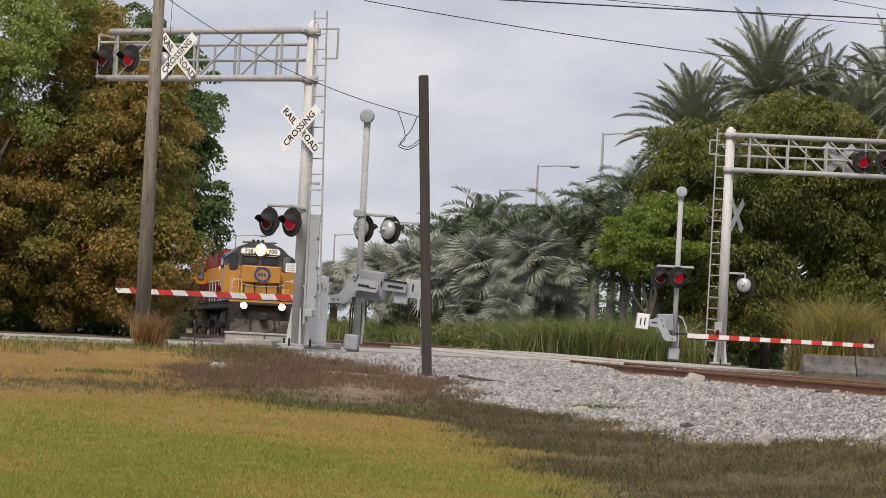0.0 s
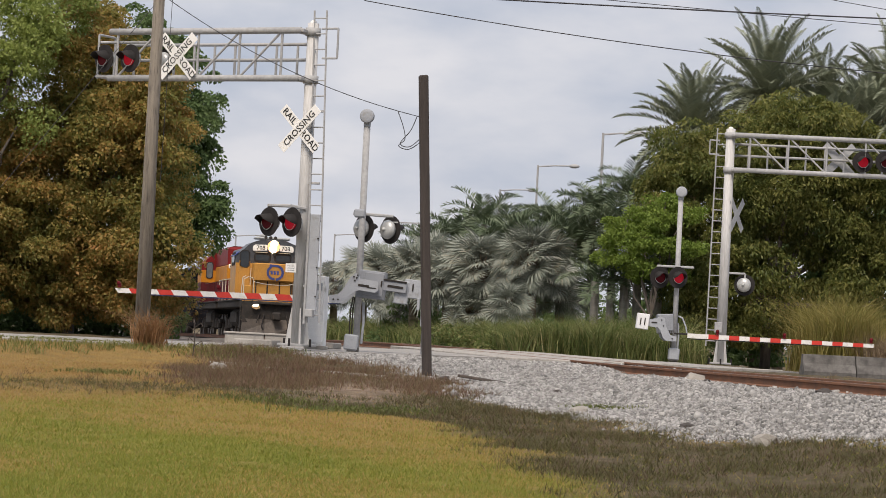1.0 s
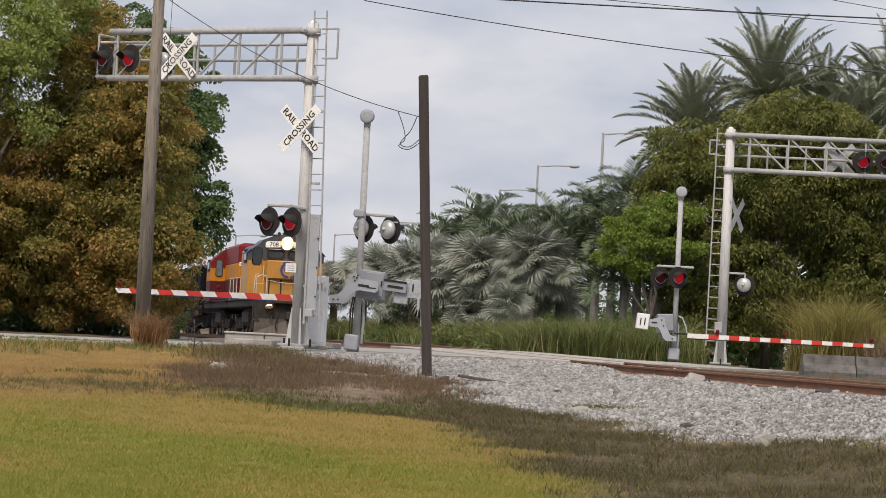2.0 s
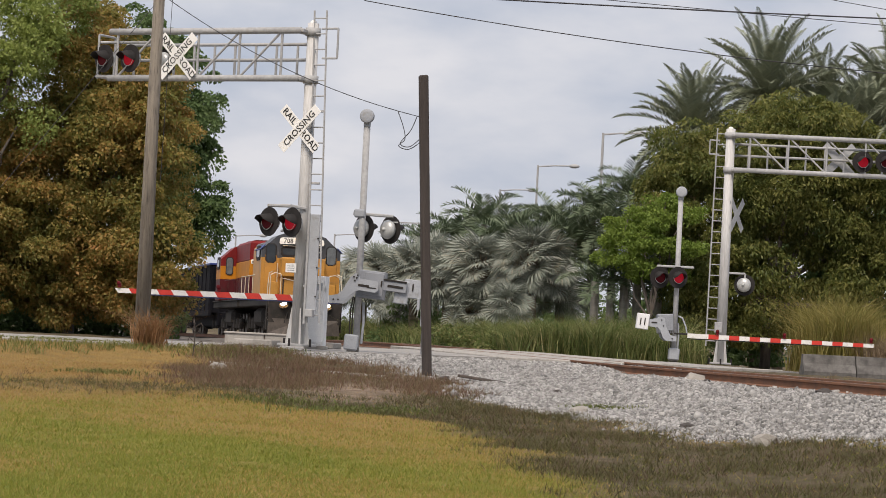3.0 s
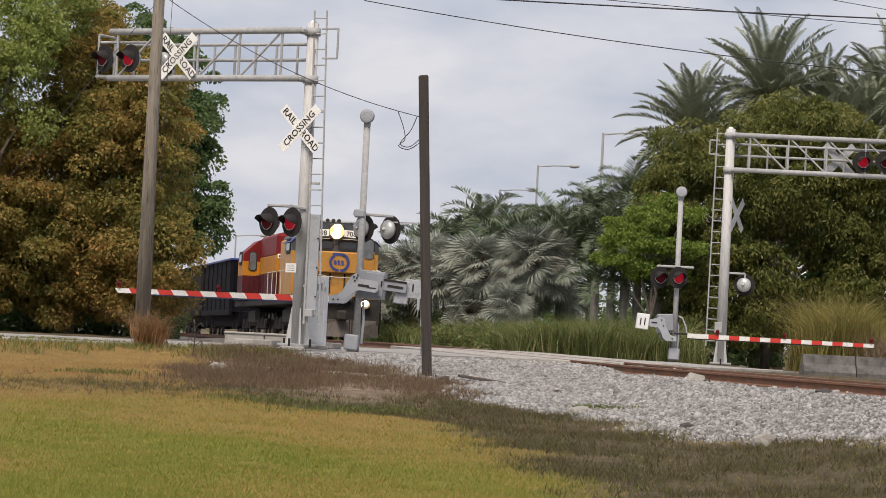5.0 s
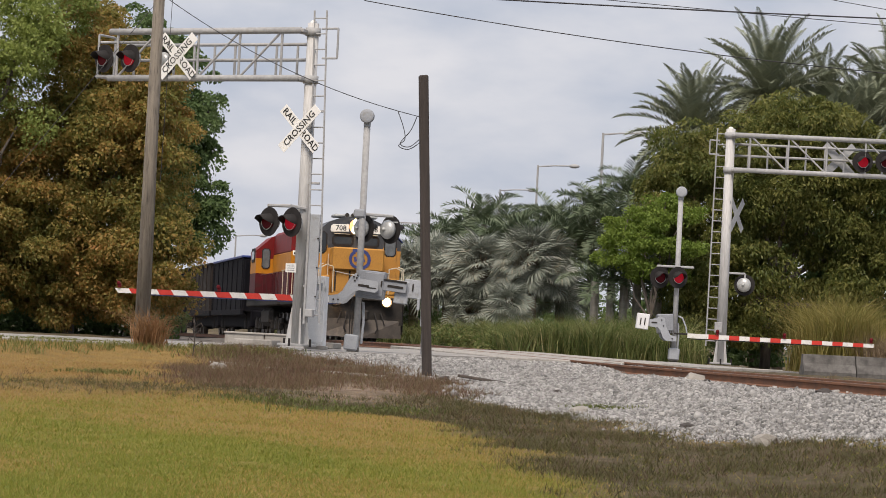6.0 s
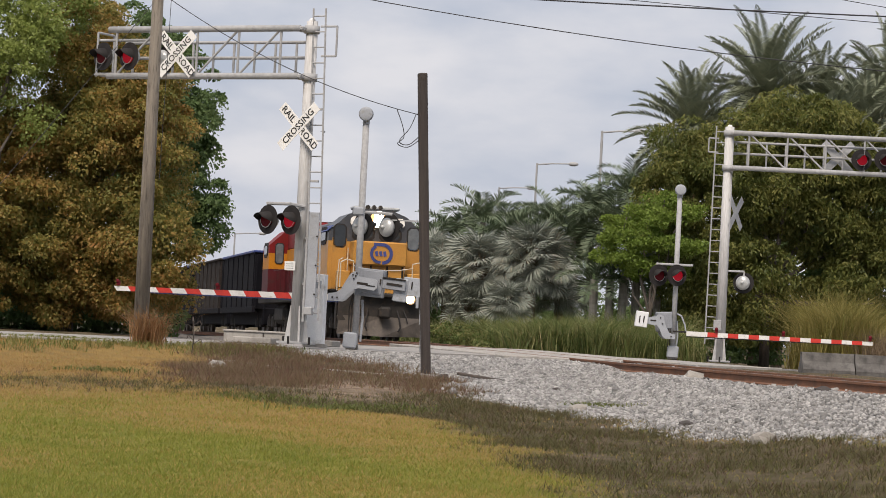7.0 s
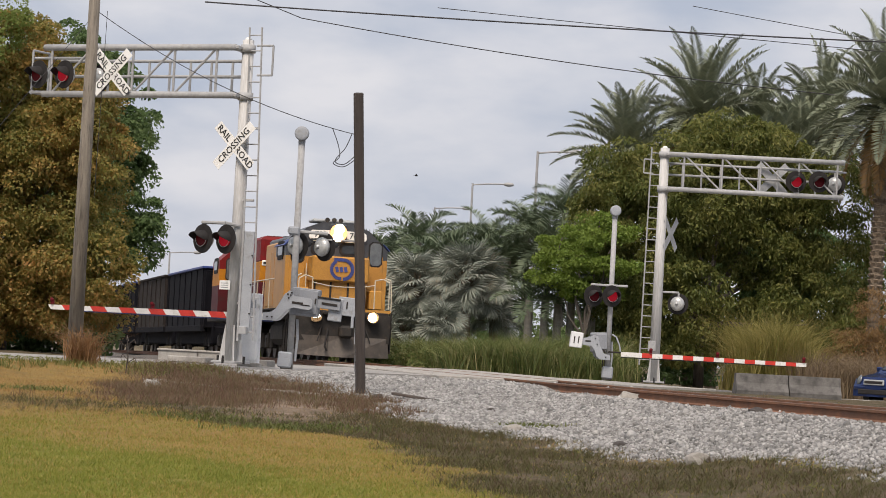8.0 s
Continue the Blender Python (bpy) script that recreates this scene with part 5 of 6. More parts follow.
def feather_frond(length, rise, curl, leaflet, pairs, width, vee=0.5):
    """A feather leaf along +x, rising then arching down: vertices and quads."""
    s = np.linspace(0, 1, pairs)
    th = rise - curl * s ** 1.4
    dx = np.concatenate(([0], np.cumsum(np.cos(th[:-1])))) / (pairs - 1) * length
    dz = np.concatenate(([0], np.cumsum(np.sin(th[:-1])))) / (pairs - 1) * length
    V, F = [], []
    for i in range(pairs):
        p = np.array((dx[i], 0, dz[i]))
        tan = np.array((math.cos(th[i]), 0, math.sin(th[i])))
        nor = np.array((-tan[2], 0, tan[0]))
        if i and i < pairs - 1:
            k = len(V)
            q = np.array((dx[i - 1], 0, dz[i - 1]))
            w = 0.02 * (1.1 - s[i])
            V += [q + (0, w, 0), q - (0, w, 0), p - (0, w, 0), p + (0, w, 0)]
            F.append((k, k + 1, k + 2, k + 3))
        if s[i] < 0.1:
            continue
        ll = leaflet * (math.sin(math.pi * min(1, 0.16 + s[i] * 0.86)) ** 0.6)
        for sd in (-1, 1):
            out = np.array((0, sd, 0)) * 0.8 + tan * (0.55 + RNG.uniform(-0.1, 0.15)) + nor * (vee + RNG.uniform(-0.25, 0.25))
            out /= np.linalg.norm(out)
            tip = p + out * ll + np.array((0, 0, -0.12 * ll))
            k = len(V)
            m = p + out * ll * 0.45
            V += [p - tan * width * 0.4, m - tan * width, tip, m + tan * width]
            F.append((k, k + 1, k + 2, k + 3))
    return np.array(V), np.array(F)


def turn_z(v, a):
    c, s = math.cos(a), math.sin(a)
    return np.stack((v[:, 0] * c - v[:, 1] * s, v[:, 0] * s + v[:, 1] * c, v[:, 2]), 1)


def palm(name, x, y, label, top, material, fronds=34, length=3.2, leaflet=0.5, pairs=34, width=0.025, trunk=0.2, trunk_mat=None, dead=None, low=-0.5, high=1.45, curl=1.0,
         shaft=False, lean=0.0):
    z = ground_z(x, y) - 0.05
    t = thing(name, x, y, z, 0, label, "palm tree")
    h = top - z
    bm = B()
    n = 1 if shaft else 6
    for i in range(n):
        rod(bm, (lean * (i / n) ** 2, 0, h * i / n), (lean * ((i + 1) / n) ** 2, 0, h * (i + 1) / n), trunk * (1 - 0.15 * i / n), trunk * (1.0 if shaft else 0.96) * (1 - 0.15 * (i + 1) / n), 12)
    if not shaft:
        for i in range(int(h / 0.2)):
            for j in range(7):
                a = j * 0.898 + (i % 2) * 0.449 + RNG.uniform(-0.12, 0.12)
                zz = 0.2 * i + RNG.uniform(0, 0.06)
                if zz > h * 0.35:
                    box(bm, (0.06, 0.15, 0.13), (lean * (zz / h) ** 2 + trunk * 0.95 * math.cos(a), trunk * 0.95 * math.sin(a), zz), (0, 28, math.degrees(a)))
    part("trunk", bm, trunk_mat or M_PALMROUGH, t)
    if shaft:
        part("crownshaft", rod(B(), (lean, 0, h - 0.9), (lean, 0, h + 0.2), trunk * 0.85, trunk * 0.45, 12), M_SHAFT, t, "smooth green crownshaft", True)
    V, F, off = [], [], 0
    VD, FD, offd = [], [], 0
    for i in range(fronds):
        k = i / (fronds - 1)
        rise = high + (low - high) * k + RNG.uniform(-0.15, 0.15)
        v, f = feather_frond(length * RNG.uniform(0.8, 1.1), rise, curl * RNG.uniform(0.6, 1.25), leaflet, pairs, width)
        v = turn_z(v, i * 2.399 + RNG.uniform(-0.2, 0.2)) + np.array((lean, 0, h - 0.1))
        if dead is not None and k > 0.86:
            VD.append(v), FD.append(f + offd)
            offd += len(v)
        else:
            V.append(v), F.append(f + off)
            off += len(v)
    raw_mesh("crown", np.concatenate(V), np.concatenate(F), material, t)
    if VD:
        o = raw_mesh("dead_fronds", np.concatenate(VD), np.concatenate(FD), dead, t)
        o["label"] = "drooping dry brown fronds"
    return t


def fan_leaf(radius, rays):
    V, F = [], []
    for i in range(rays):
        a = (i / (rays - 1) - 0.5) * 4.6
        w = 4.6 / rays * 0.46
        r = radius * RNG.uniform(0.82, 1.05) * (1 - 0.1 * abs(a) / 2.3)
        pl = 0.10 * radius * (1 if i % 2 else -1)
        mid = 0.6 * radius
        k = len(V)
        droop = -0.18 * r
        V += [(0.05 * math.cos(a), 0.05 * math.sin(a), 0), (mid * math.cos(a - w), mid * math.sin(a - w), pl * 0.3), (r * math.cos(a), r * math.sin(a), droop + pl * 0.3), (mid * math.cos(a + w), mid * math.sin(a + w), pl * 0.5)]
        F.append((k, k + 1, k + 2, k + 3))
    return np.array(V), np.array(F)


def fan_palm(x, y, label, centre, radius, fans, material, fan=0.95):
    z = ground_z(x, y) - 0.05
    t = thing("fan_palm", x, y, z, 0, label, "palm tree", "silver fan palms")
    h = centre - z
    V, F, off = [], [], 0
    bm = rod(B(), (0, 0, 0), (0, 0, h), 0.2, 0.17, 12)
    for i in range(fans):
        k = (i + 0.5) / fans
        el = 1.45 - 2.15 * k
        az = i * 2.399
        d = np.array((math.cos(el) * math.cos(az), math.cos(el) * math.sin(az), math.sin(el)))
        stem = radius * RNG.uniform(0.75, 1.1)
        at = np.array((0, 0, h)) + d * stem
        v, f = fan_leaf(fan * RNG.uniform(0.75, 1.15), 36)
        q = Vector(d).to_track_quat("X", "Z").to_matrix() @ Euler((RNG.uniform(-0.9, 0.9), RNG.uniform(0.1, 0.7), 0)).to_matrix()
        v = v @ np.array(q).T + at
        V.append(v), F.append(f + off)
        off += len(v)
        rod(bm, (0, 0, h - 0.15), tuple(at), 0.02, 0.012, 5)
    part("trunk", bm, M_PALMROUGH, t, "rough trunk with spreading leaf stalks", True)
    raw_mesh("crown", np.concatenate(V), np.concatenate(F), material, t)


def blades(name, x, y, z, height, width, material, label, lean=0.35, kind="stuff", bent=False):
    """Grass: a thin leaning triangle for each blade, or for tall grass a blade that bends over."""
    n = len(x)
    a = RNG.uniform(0, 2 * math.pi, n)
    w = width * RNG.uniform(0.7, 1.3, n)
    h = height * RNG.uniform(0.35, 1.25, n)
    tx, ty = RNG.normal(0, lean, n) * h, RNG.normal(0, lean, n) * h
    cx, cy = np.cos(a) * w, np.sin(a) * w
    rows = [(x - cx, y - cy, z), (x + cx, y + cy, z)]
    if bent:
        k, up = 0.32, 0.62
        rows += [(x + tx * k - cx * 0.8, y + ty * k - cy * 0.8, z + h * up), (x + tx * k + cx * 0.8, y + ty * k + cy * 0.8, z + h * up)]
        rows.append((x + tx * 1.5, y + ty * 1.5, z + h * RNG.uniform(0.75, 1.05, n)))
        f = np.array(((0, 1, 3), (0, 3, 2), (2, 3, 4)))
    else:
        rows.append((x + tx, y + ty, z + h))
        f = np.array(((0, 1, 2),))
    m = len(rows)
    v = np.stack([np.stack(np.broadcast_arrays(*r), 1) for r in rows], 1)
    ob = raw_mesh(name, v.reshape(-1, 3), (f[None] + (np.arange(n) * m)[:, None, None]).reshape(-1, 3), material)
    return tagged(ob, label, "grass", kind=kind)


def tufts(n, area, per, spread):
    """Clustered places in a box x0, x1, y0, y1."""
    cx, cy = RNG.uniform(area[0], area[1], n), RNG.uniform(area[2], area[3], n)
    return np.repeat(cx, per) + RNG.normal(0, spread, n * per), np.repeat(cy, per) + RNG.normal(0, spread, n * per)


def plants():
    autumn = leaf_mat("bronze_and_olive_leaves", ((0.13, 0.155, 0.044), (0.20, 0.205, 0.055), (0.285, 0.235, 0.066), (0.40, 0.26, 0.082), (0.43, 0.215, 0.07)), 0.5, 0.42, 0.48)
    dark = leaf_mat("dark_green_leaves", ((0.08, 0.135, 0.05), (0.125, 0.19, 0.07), (0.18, 0.24, 0.095)), 0.5, 0.8, 0.46)
    fresh = leaf_mat("mid_green_leaves", ((0.18, 0.24, 0.06), (0.26, 0.32, 0.085), (0.34, 0.38, 0.12)), 0.5, 0.7)
    lime = leaf_mat("bright_green_leaves", ((0.12, 0.19, 0.035), (0.19, 0.27, 0.05), (0.25, 0.32, 0.07)), 0.5, 0.9)
    olive = leaf_mat("olive_drooping_leaves", ((0.065, 0.09, 0.025), (0.12, 0.145, 0.037), (0.195, 0.20, 0.055), (0.31, 0.285, 0.09)), 0.55, 0.7)
    date = leaf_mat("grey_green_fronds", ((0.14, 0.165, 0.115), (0.21, 0.235, 0.16), (0.30, 0.32, 0.22)), 0.6, 0.5, 0.15, 0.5)
    royal = leaf_mat("deep_green_fronds", ((0.08, 0.115, 0.07), (0.13, 0.17, 0.10), (0.21, 0.245, 0.155)), 0.6, 0.5, 0.2, 0.55)
    silver = leaf_mat("silver_fan_leaves", ((0.15, 0.17, 0.145), (0.24, 0.265, 0.225), (0.36, 0.385, 0.335), (0.33, 0.28, 0.19)), 0.65, 0.6, 0.22, 0.8)
    dead = leaf_mat("dry_brown_fronds", ((0.15, 0.11, 0.07), (0.30, 0.18, 0.07), (0.22, 0.17, 0.11)), 0.6, 0.5)
    # The large bronze tree beside the road, and the darker ones behind it.
    tree("bronze_leaved_tree", -10.6, 79.0, "broad tree with bronze, orange and olive leaves down to the ground",
         ((-10.9, 79, 3.6, 3.1, 2.6, 3.2), (-9.1, 78.2, 4.5, 1.9, 2.0, 2.3), (-8.75, 77.8, 2.2, 1.75, 1.8, 1.8), (-12.4, 78.4, 4.8, 2.5, 2.2, 2.4), (-9.6, 79, 6.6, 1.9, 1.9, 1.9),
          (-10.6, 78.6, 7.9, 1.5, 1.5, 1.4), (-12.0, 77.6, 2.9, 2.4, 2.0, 1.6), (-9.0, 78.4, 6.2, 1.7, 1.7, 1.5),
          (-13.2, 78.0, 1.3, 2.0, 1.6, 1.2), (-10.3, 78.2, 1.2, 1.8, 1.5, 1.1), (-8.3, 78.8, 1.4, 1.1, 1.1, 1.0)), 1050, 210, 0.115, autumn, droop=0.55, bough=0.46)
    tree("dark_green_tree", -9.4, 91.0, "dense dark green tree behind the bronze one",
         ((-10.0, 91, 7.2, 2.4, 2.2, 2.4), (-9.6, 91, 5.0, 1.9, 2.0, 2.1), (-10.8, 91, 9.0, 2.0, 2.0, 1.5), (-8.9, 90.6, 6.3, 1.4, 1.5, 1.7), (-8.2, 90.4, 4.2, 1.1, 1.0, 1.4), (-8.0, 90.4, 3.2, 0.6, 0.8, 0.7)), 420, 170, 0.14, dark, droop=0.6, bough=0.46)
    tree("feathery_green_tree", -13.6, 76.6, "tall feathery mid-green tree",
         ((-12.7, 76.3, 7.6, 1.7, 1.4, 1.9), (-11.4, 77.0, 9.0, 1.2, 1.1, 1.0), (-14.4, 76.6, 6.4, 1.8, 1.5, 2.0), (-11.5, 76.2, 5.4, 0.6, 0.5, 0.5)), 300, 130, 0.11, fresh, droop=0.2, bough=0.5)
    # Dark leaves added to stand in for the shade beneath the bronze crown.
    tree("shade_fill_tree", -15.5, 84.0, "added dark leafy fill for the shade under the bronze tree",
         ((-15.5, 85, 3.2, 3.2, 2.4, 3.2), (-11.9, 86, 1.6, 2.2, 1.6, 1.6)), 200, 130, 0.2, dark, droop=0.5)
    # Right of the track.
    tree("olive_leaved_tree", 11.6, 100.5, "massive olive-green tree with long drooping leaves",
         ((9.0, 100, 5.0, 2.2, 2.2, 2.6), (11.2, 100, 6.8, 2.6, 2.3, 2.5), (13.8, 101, 6.3, 2.7, 2.3, 2.9), (16.3, 101, 5.6, 2.5, 2.2, 2.8), (10.2, 99, 2.6, 1.9, 1.8, 2.0),
          (13.0, 101.5, 2.5, 2.4, 1.8, 2.2), (8.6, 99.6, 7.0, 1.4, 1.4, 1.4), (15.6, 99.4, 2.2, 2.0, 1.8, 2.0), (12.5, 100, 8.4, 1.8, 1.6, 1.1), (7.6, 99.4, 5.2, 1.0, 1.0, 1.6), (8.4, 99, 2.0, 1.2, 1.2, 1.6)), 900, 190, 0.18, olive, droop=0.95, wide=0.17, bough=0.55)
    tree("lime_green_tree", 7.15, 97.0, "small tree with bright fresh green leaves",
         ((5.9, 97, 3.2, 0.8, 0.8, 0.3), (7.2, 97, 2.9, 1.1, 0.8, 0.3), (6.5, 97, 3.9, 1.2, 0.9, 0.35), (7.9, 97, 3.8, 0.9, 0.8, 0.35), (6.9, 97, 4.7, 1.0, 0.8, 0.35), (7.6, 97.2, 5.35, 0.6, 0.6, 0.25), (5.9, 97, 4.5, 0.5, 0.5, 0.25), (8.3, 97, 4.9, 0.5, 0.5, 0.25)), 190, 105, 0.115, lime, droop=0.1, bough=0.3)
    for i, (x, y, top, ln, fr, ln2) in enumerate(((12.5, 112, 10.5, 3.9, 84, 0.0), (10.0, 111, 8.7, 3.5, 72, -0.5), (17.4, 113, 10.6, 3.7, 70, 0.2), (17.0, 96, 9.9, 3.5, 84, 0.2), (15.0, 114, 9.9, 3.5, 64, 0.0), (13.9, 116, 9.3, 3.3, 50, 0.3), (16.2, 109, 9.0, 3.3, 64, -0.2), (14.4, 108, 8.3, 3.0, 50, 0.1))):
        palm("date_palm", x, y, "tall date palm with stiff grey-green feather fronds and a rough trunk", top, date, fr, ln, 0.52, 72, 0.032, 0.24, M_PALMROUGH, dead, -1.25 if y < 100 else -0.95, 1.5, 0.75, False, ln2)["group"] = "date palms"
    for i, (x, y, top) in enumerate(((1.6, 125, 5.9), (3.2, 126, 5.6), (4.6, 124, 5.8), (6.4, 124, 6.6), (7.9, 122, 7.4), (2.4, 122, 5.0), (5.5, 122, 5.2), (0.4, 128, 5.2), (-1.0, 128, 4.6), (3.9, 121, 4.8), (7.2, 121, 5.8))):
        palm("royal_palm", x, y, "royal palm with a smooth grey trunk and glossy green fronds", top - 0.55, royal, 30, 2.5, 0.7, 34, 0.036, 0.17, M_PALMGREY, None, -0.7, 1.35, 1.5, True)["group"] = "royal palms"
    for x, y, h in ((5.25, 98.0, 2.5), (5.82, 98.2, 2.7), (6.26, 98.0, 2.8), (6.74, 98.3, 2.8), (7.5, 98.6, 2.7)):
        palm("royal_palm", x, y, "royal palm with a smooth grey trunk under green leaves", h, royal, 9, 1.5, 0.5, 22, 0.034, 0.165, M_PALMGREY, None, -0.4, 1.3, 1.3, True)["group"] = "royal palms"
    for x, y, c, r, n in ((3.2, 103, 3.0, 1.1, 84), (1.35, 105, 2.7, 1.1, 72), (-1.2, 110, 2.5, 1.0, 64), (0.1, 108, 2.3, 0.9, 56), (-2.6, 118, 2.6, 1.0, 54), (2.3, 101, 1.5, 0.5, 30), (4.3, 104, 2.0, 0.8, 40), (-3.6, 124, 2.6, 1.0, 54), (-1.9, 113, 1.5, 0.8, 40), (-5.2, 132, 2.2, 1.0, 46), (1.6, 112, 2.0, 0.9, 40), (-0.4, 116, 3.2, 1.0, 44), (0.9, 104, 1.2, 0.6, 30)):
        fan_palm(x, y, "fan palm with stiff silver-grey leaves and brown skirts", c, r, n, silver, 0.68 + 0.16 * (n > 50))
    # Undergrowth along the far side.
    t = thing("hedge_shrubs", 4.0, 112.0, -0.2, 0, "mixed dark shrubs under the palms", "shrubs", kind="stuff")
    crown(t, [(x - 4.0, 0.6 * math.sin(x * 3), 0.7, 1.3, 1.0, 1.3 + 0.4 * math.sin(x * 2.3)) for x in np.arange(-1.2, 13, 1.2)], 240, 90, 0.2, dark, droop=0.4, name="leaves")
    # These shrubs are added: they imitate the shadowed gap below the roadside crowns.
    t = thing("shade_fill_shrubs", -12.0, 83.0, -0.1, 0, "added dark shrubs standing in for shade under the roadside trees", "shrubs", kind="stuff")
    crown(t, [(x + 12.0, 0.6 * math.sin(x * 3), 0.7, 1.0, 0.9, 1.1) for x in np.arange(-18, -8.8, 1.0)], 200, 90, 0.2, dark, droop=0.4, name="leaves")
    # Leaves added behind the olive tree to imitate its shaded interior.
    t = thing("backing_leaves", 13.5, 106.0, -0.2, 0, "added dark leaf backing for gaps in the olive-green tree", "trees", kind="stuff")
    crown(t, ((-4.0, 0, 2.6, 2.2, 1.5, 2.4), (-0.8, 0.5, 3.6, 2.6, 1.5, 3.2), (2.6, 0, 3.4, 2.6, 1.5, 3.2), (6.0, 0, 3.0, 2.8, 1.5, 3.0)), 260, 90, 0.26, dark, droop=0.5, bough=0.8, name="leaves")
    t = thing("distant_tree_belt", 0, 190.0, -0.2, 0, "hazy belt of distant trees", "trees", kind="stuff")
    crown(t, [(x, 4 * math.sin(x), 1.6, 4, 3, 1.7 + 0.6 * math.sin(x * 1.7)) for x in np.arange(-60, 62, 4.0)], 700, 60, 0.26, royal, droop=0.3, bough=0.8, name="leaves")
    # Tall grass beyond the track and by the right-hand gate.
    wild = leaf_mat("tall_wild_grass", ((0.07, 0.115, 0.036), (0.13, 0.17, 0.05), (0.21, 0.225, 0.08), (0.38, 0.33, 0.17)), 0.7, 1.3)
    x, y = tufts(5200, (-3.5, 8.0, 87, 99), 11, 0.2)
    ok = (off_track(x, y) > 3.2) & ((off_road(x, y) < -ROAD_WIDE - 0.8))
    x, y = x[ok], y[ok]
    tall = 1.0 + 0.35 * wave(x, y, 0.8, 3) + 0.03 * x
    blades("tall_grass", x, y, land(x, y), tall, 0.014, wild, "tall green and straw-tipped grass beyond the track", 0.42, bent=True)
    v, u = RNG.uniform(8, 62, 3600), 2.9 + 5.5 * RNG.rand(3600) ** 1.3
    v, u = np.repeat(v, 11) + RNG.normal(0, 0.25, 39600), np.repeat(u, 11) + RNG.normal(0, 0.2, 39600)
    x, y = TRACK[0] - TD.x * v + TN.x * u, TRACK[1] - TD.y * v + TN.y * u
    blades("tall_grass", x, y, land(x, y), 1.15 + 0.35 * wave(x, y, 0.7, 5), 0.018, wild, "tall green grass and weeds along the railway line", 0.42, bent=True)
    t = thing("trackside_shrubs", -2.0, 114.0, -0.3, 0, "low green shrubs beside the railway line", "shrubs", kind="stuff")
    crown(t, [(-TD.x * w + TN.x * 3.2, -TD.y * w + TN.y * 3.2, 0.5, 0.7, 0.8, 0.5 + 0.3 * math.sin(w * 2.1)) for w in np.arange(-22, 26, 1.1)], 260, 80, 0.12, dark, droop=0.2, bough=0.34, name="leaves")
    t = thing("roadside_weeds", 4.0, 92.0, -0.25, 0, "tangled green weeds among the tall grass", "weeds", kind="stuff")
    crown(t, [(x - 4.0, 1.5 * math.sin(x * 2.3), 0.35, 0.7, 0.6, 0.45 + 0.25 * math.sin(x * 3.1)) for x in np.arange(0.2, 7.4, 0.55)], 210, 90, 0.11, wild, droop=0.2, bough=0.26, name="leaves")
    gold = leaf_mat("yellow_reed_grass", ((0.16, 0.17, 0.04), (0.30, 0.26, 0.08), (0.42, 0.34, 0.14)), 0.6, 0.5)
    x, y = tufts(300, (12.0, 14.2, 90, 95), 22, 0.2)
    blades("reed_grass", x, y, land(x, y), 1.9 + 0.5 * np.sin((x - 11.7) * 1.3), 0.013, gold, "tall yellow reed grass in front of the trees", 0.3, bent=True)
    x, y = tufts(420, (13.6, 16.6, 88, 93), 24, 0.2)
    haze = leaf_mat("brown_seed_grass", ((0.16, 0.12, 0.08), (0.25, 0.185, 0.12), (0.34, 0.26, 0.16)), 0.7, 0.8)
    blades("seed_grass", x, y, land(x, y), 1.25, 0.009, haze, "fine brown seed grass beside the road", 0.4, bent=True)
    t = thing("dry_brush", 16.3, 94.6, -0.4, 0, "grey-brown dry brush under the date palm", "shrubs", kind="stuff")
    crown(t, ((0, 0, 1.2, 1.2, 0.8, 1.2), (0.6, 0.2, 2.6, 0.9, 0.7, 1.2), (-0.9, 0, 0.8, 0.8, 0.7, 0.8)), 120, 80, 0.2, dead, droop=0.9, wide=0.07, bough=0.4, name="twigs")
    x, y = tufts(34, (-6.0, -5.5, 54.6, 55.4), 14, 0.07)
    straw = leaf_mat("dry_straw", ((0.26, 0.15, 0.05), (0.38, 0.235, 0.085), (0.46, 0.31, 0.14)), 0.7, 0.8)
    tagged(blades("dry_grass_clump", x, y, land(x, y), 0.7, 0.008, leaf_mat("dry_orange_grass", ((0.20, 0.10, 0.045), (0.30, 0.17, 0.08), (0.38, 0.25, 0.13)), 0.7, 0.8), "dry orange-brown grass clump at the foot of the utility pole", 0.45, bent=True), category="grass")
    # Lawn, straw and weeds on the camera's side.
    lawn = leaf_mat("green_lawn_blades", ((0.15, 0.19, 0.03), (0.225, 0.25, 0.042), (0.32, 0.30, 0.065)), 0.7, 0.8)
    yellow = leaf_mat("yellowed_lawn_blades", ((0.28, 0.24, 0.055), (0.40, 0.29, 0.085), (0.48, 0.33, 0.13)), 0.7, 0.8)
    n = 560000
    y = 19 + 40 * RNG.rand(n) ** 1.5
    x = RNG.uniform(-0.19, 0.17, n) * y
    g, w, s = zones(x, y)
    lean_to = RNG.rand(n)
    ok = (lean_to > g * 1.2) & (lean_to > w * 0.95) & (off_road(x, y) > 0.3)
    xs, ys, ss = x[ok], y[ok], s[ok]
    green = lawn_green(xs, ys)
    dry = RNG.rand(len(xs)) < ss * 0.9
    lush = ~dry & (RNG.rand(len(xs)) < 0.12 + 0.8 * green)
    for sel, m, h, label, nm in ((lush, lawn, 0.04, "mown green lawn grass", "lawn_grass"), (~dry & ~lush, yellow, 0.034, "yellowed patches of mown lawn", "lawn_grass"), (dry, straw, 0.036, "dried straw-coloured grass", "straw_grass")):
        blades(nm, xs[sel], ys[sel], land(xs[sel], ys[sel]) - 0.004, h, 0.005, m, label, 0.6)
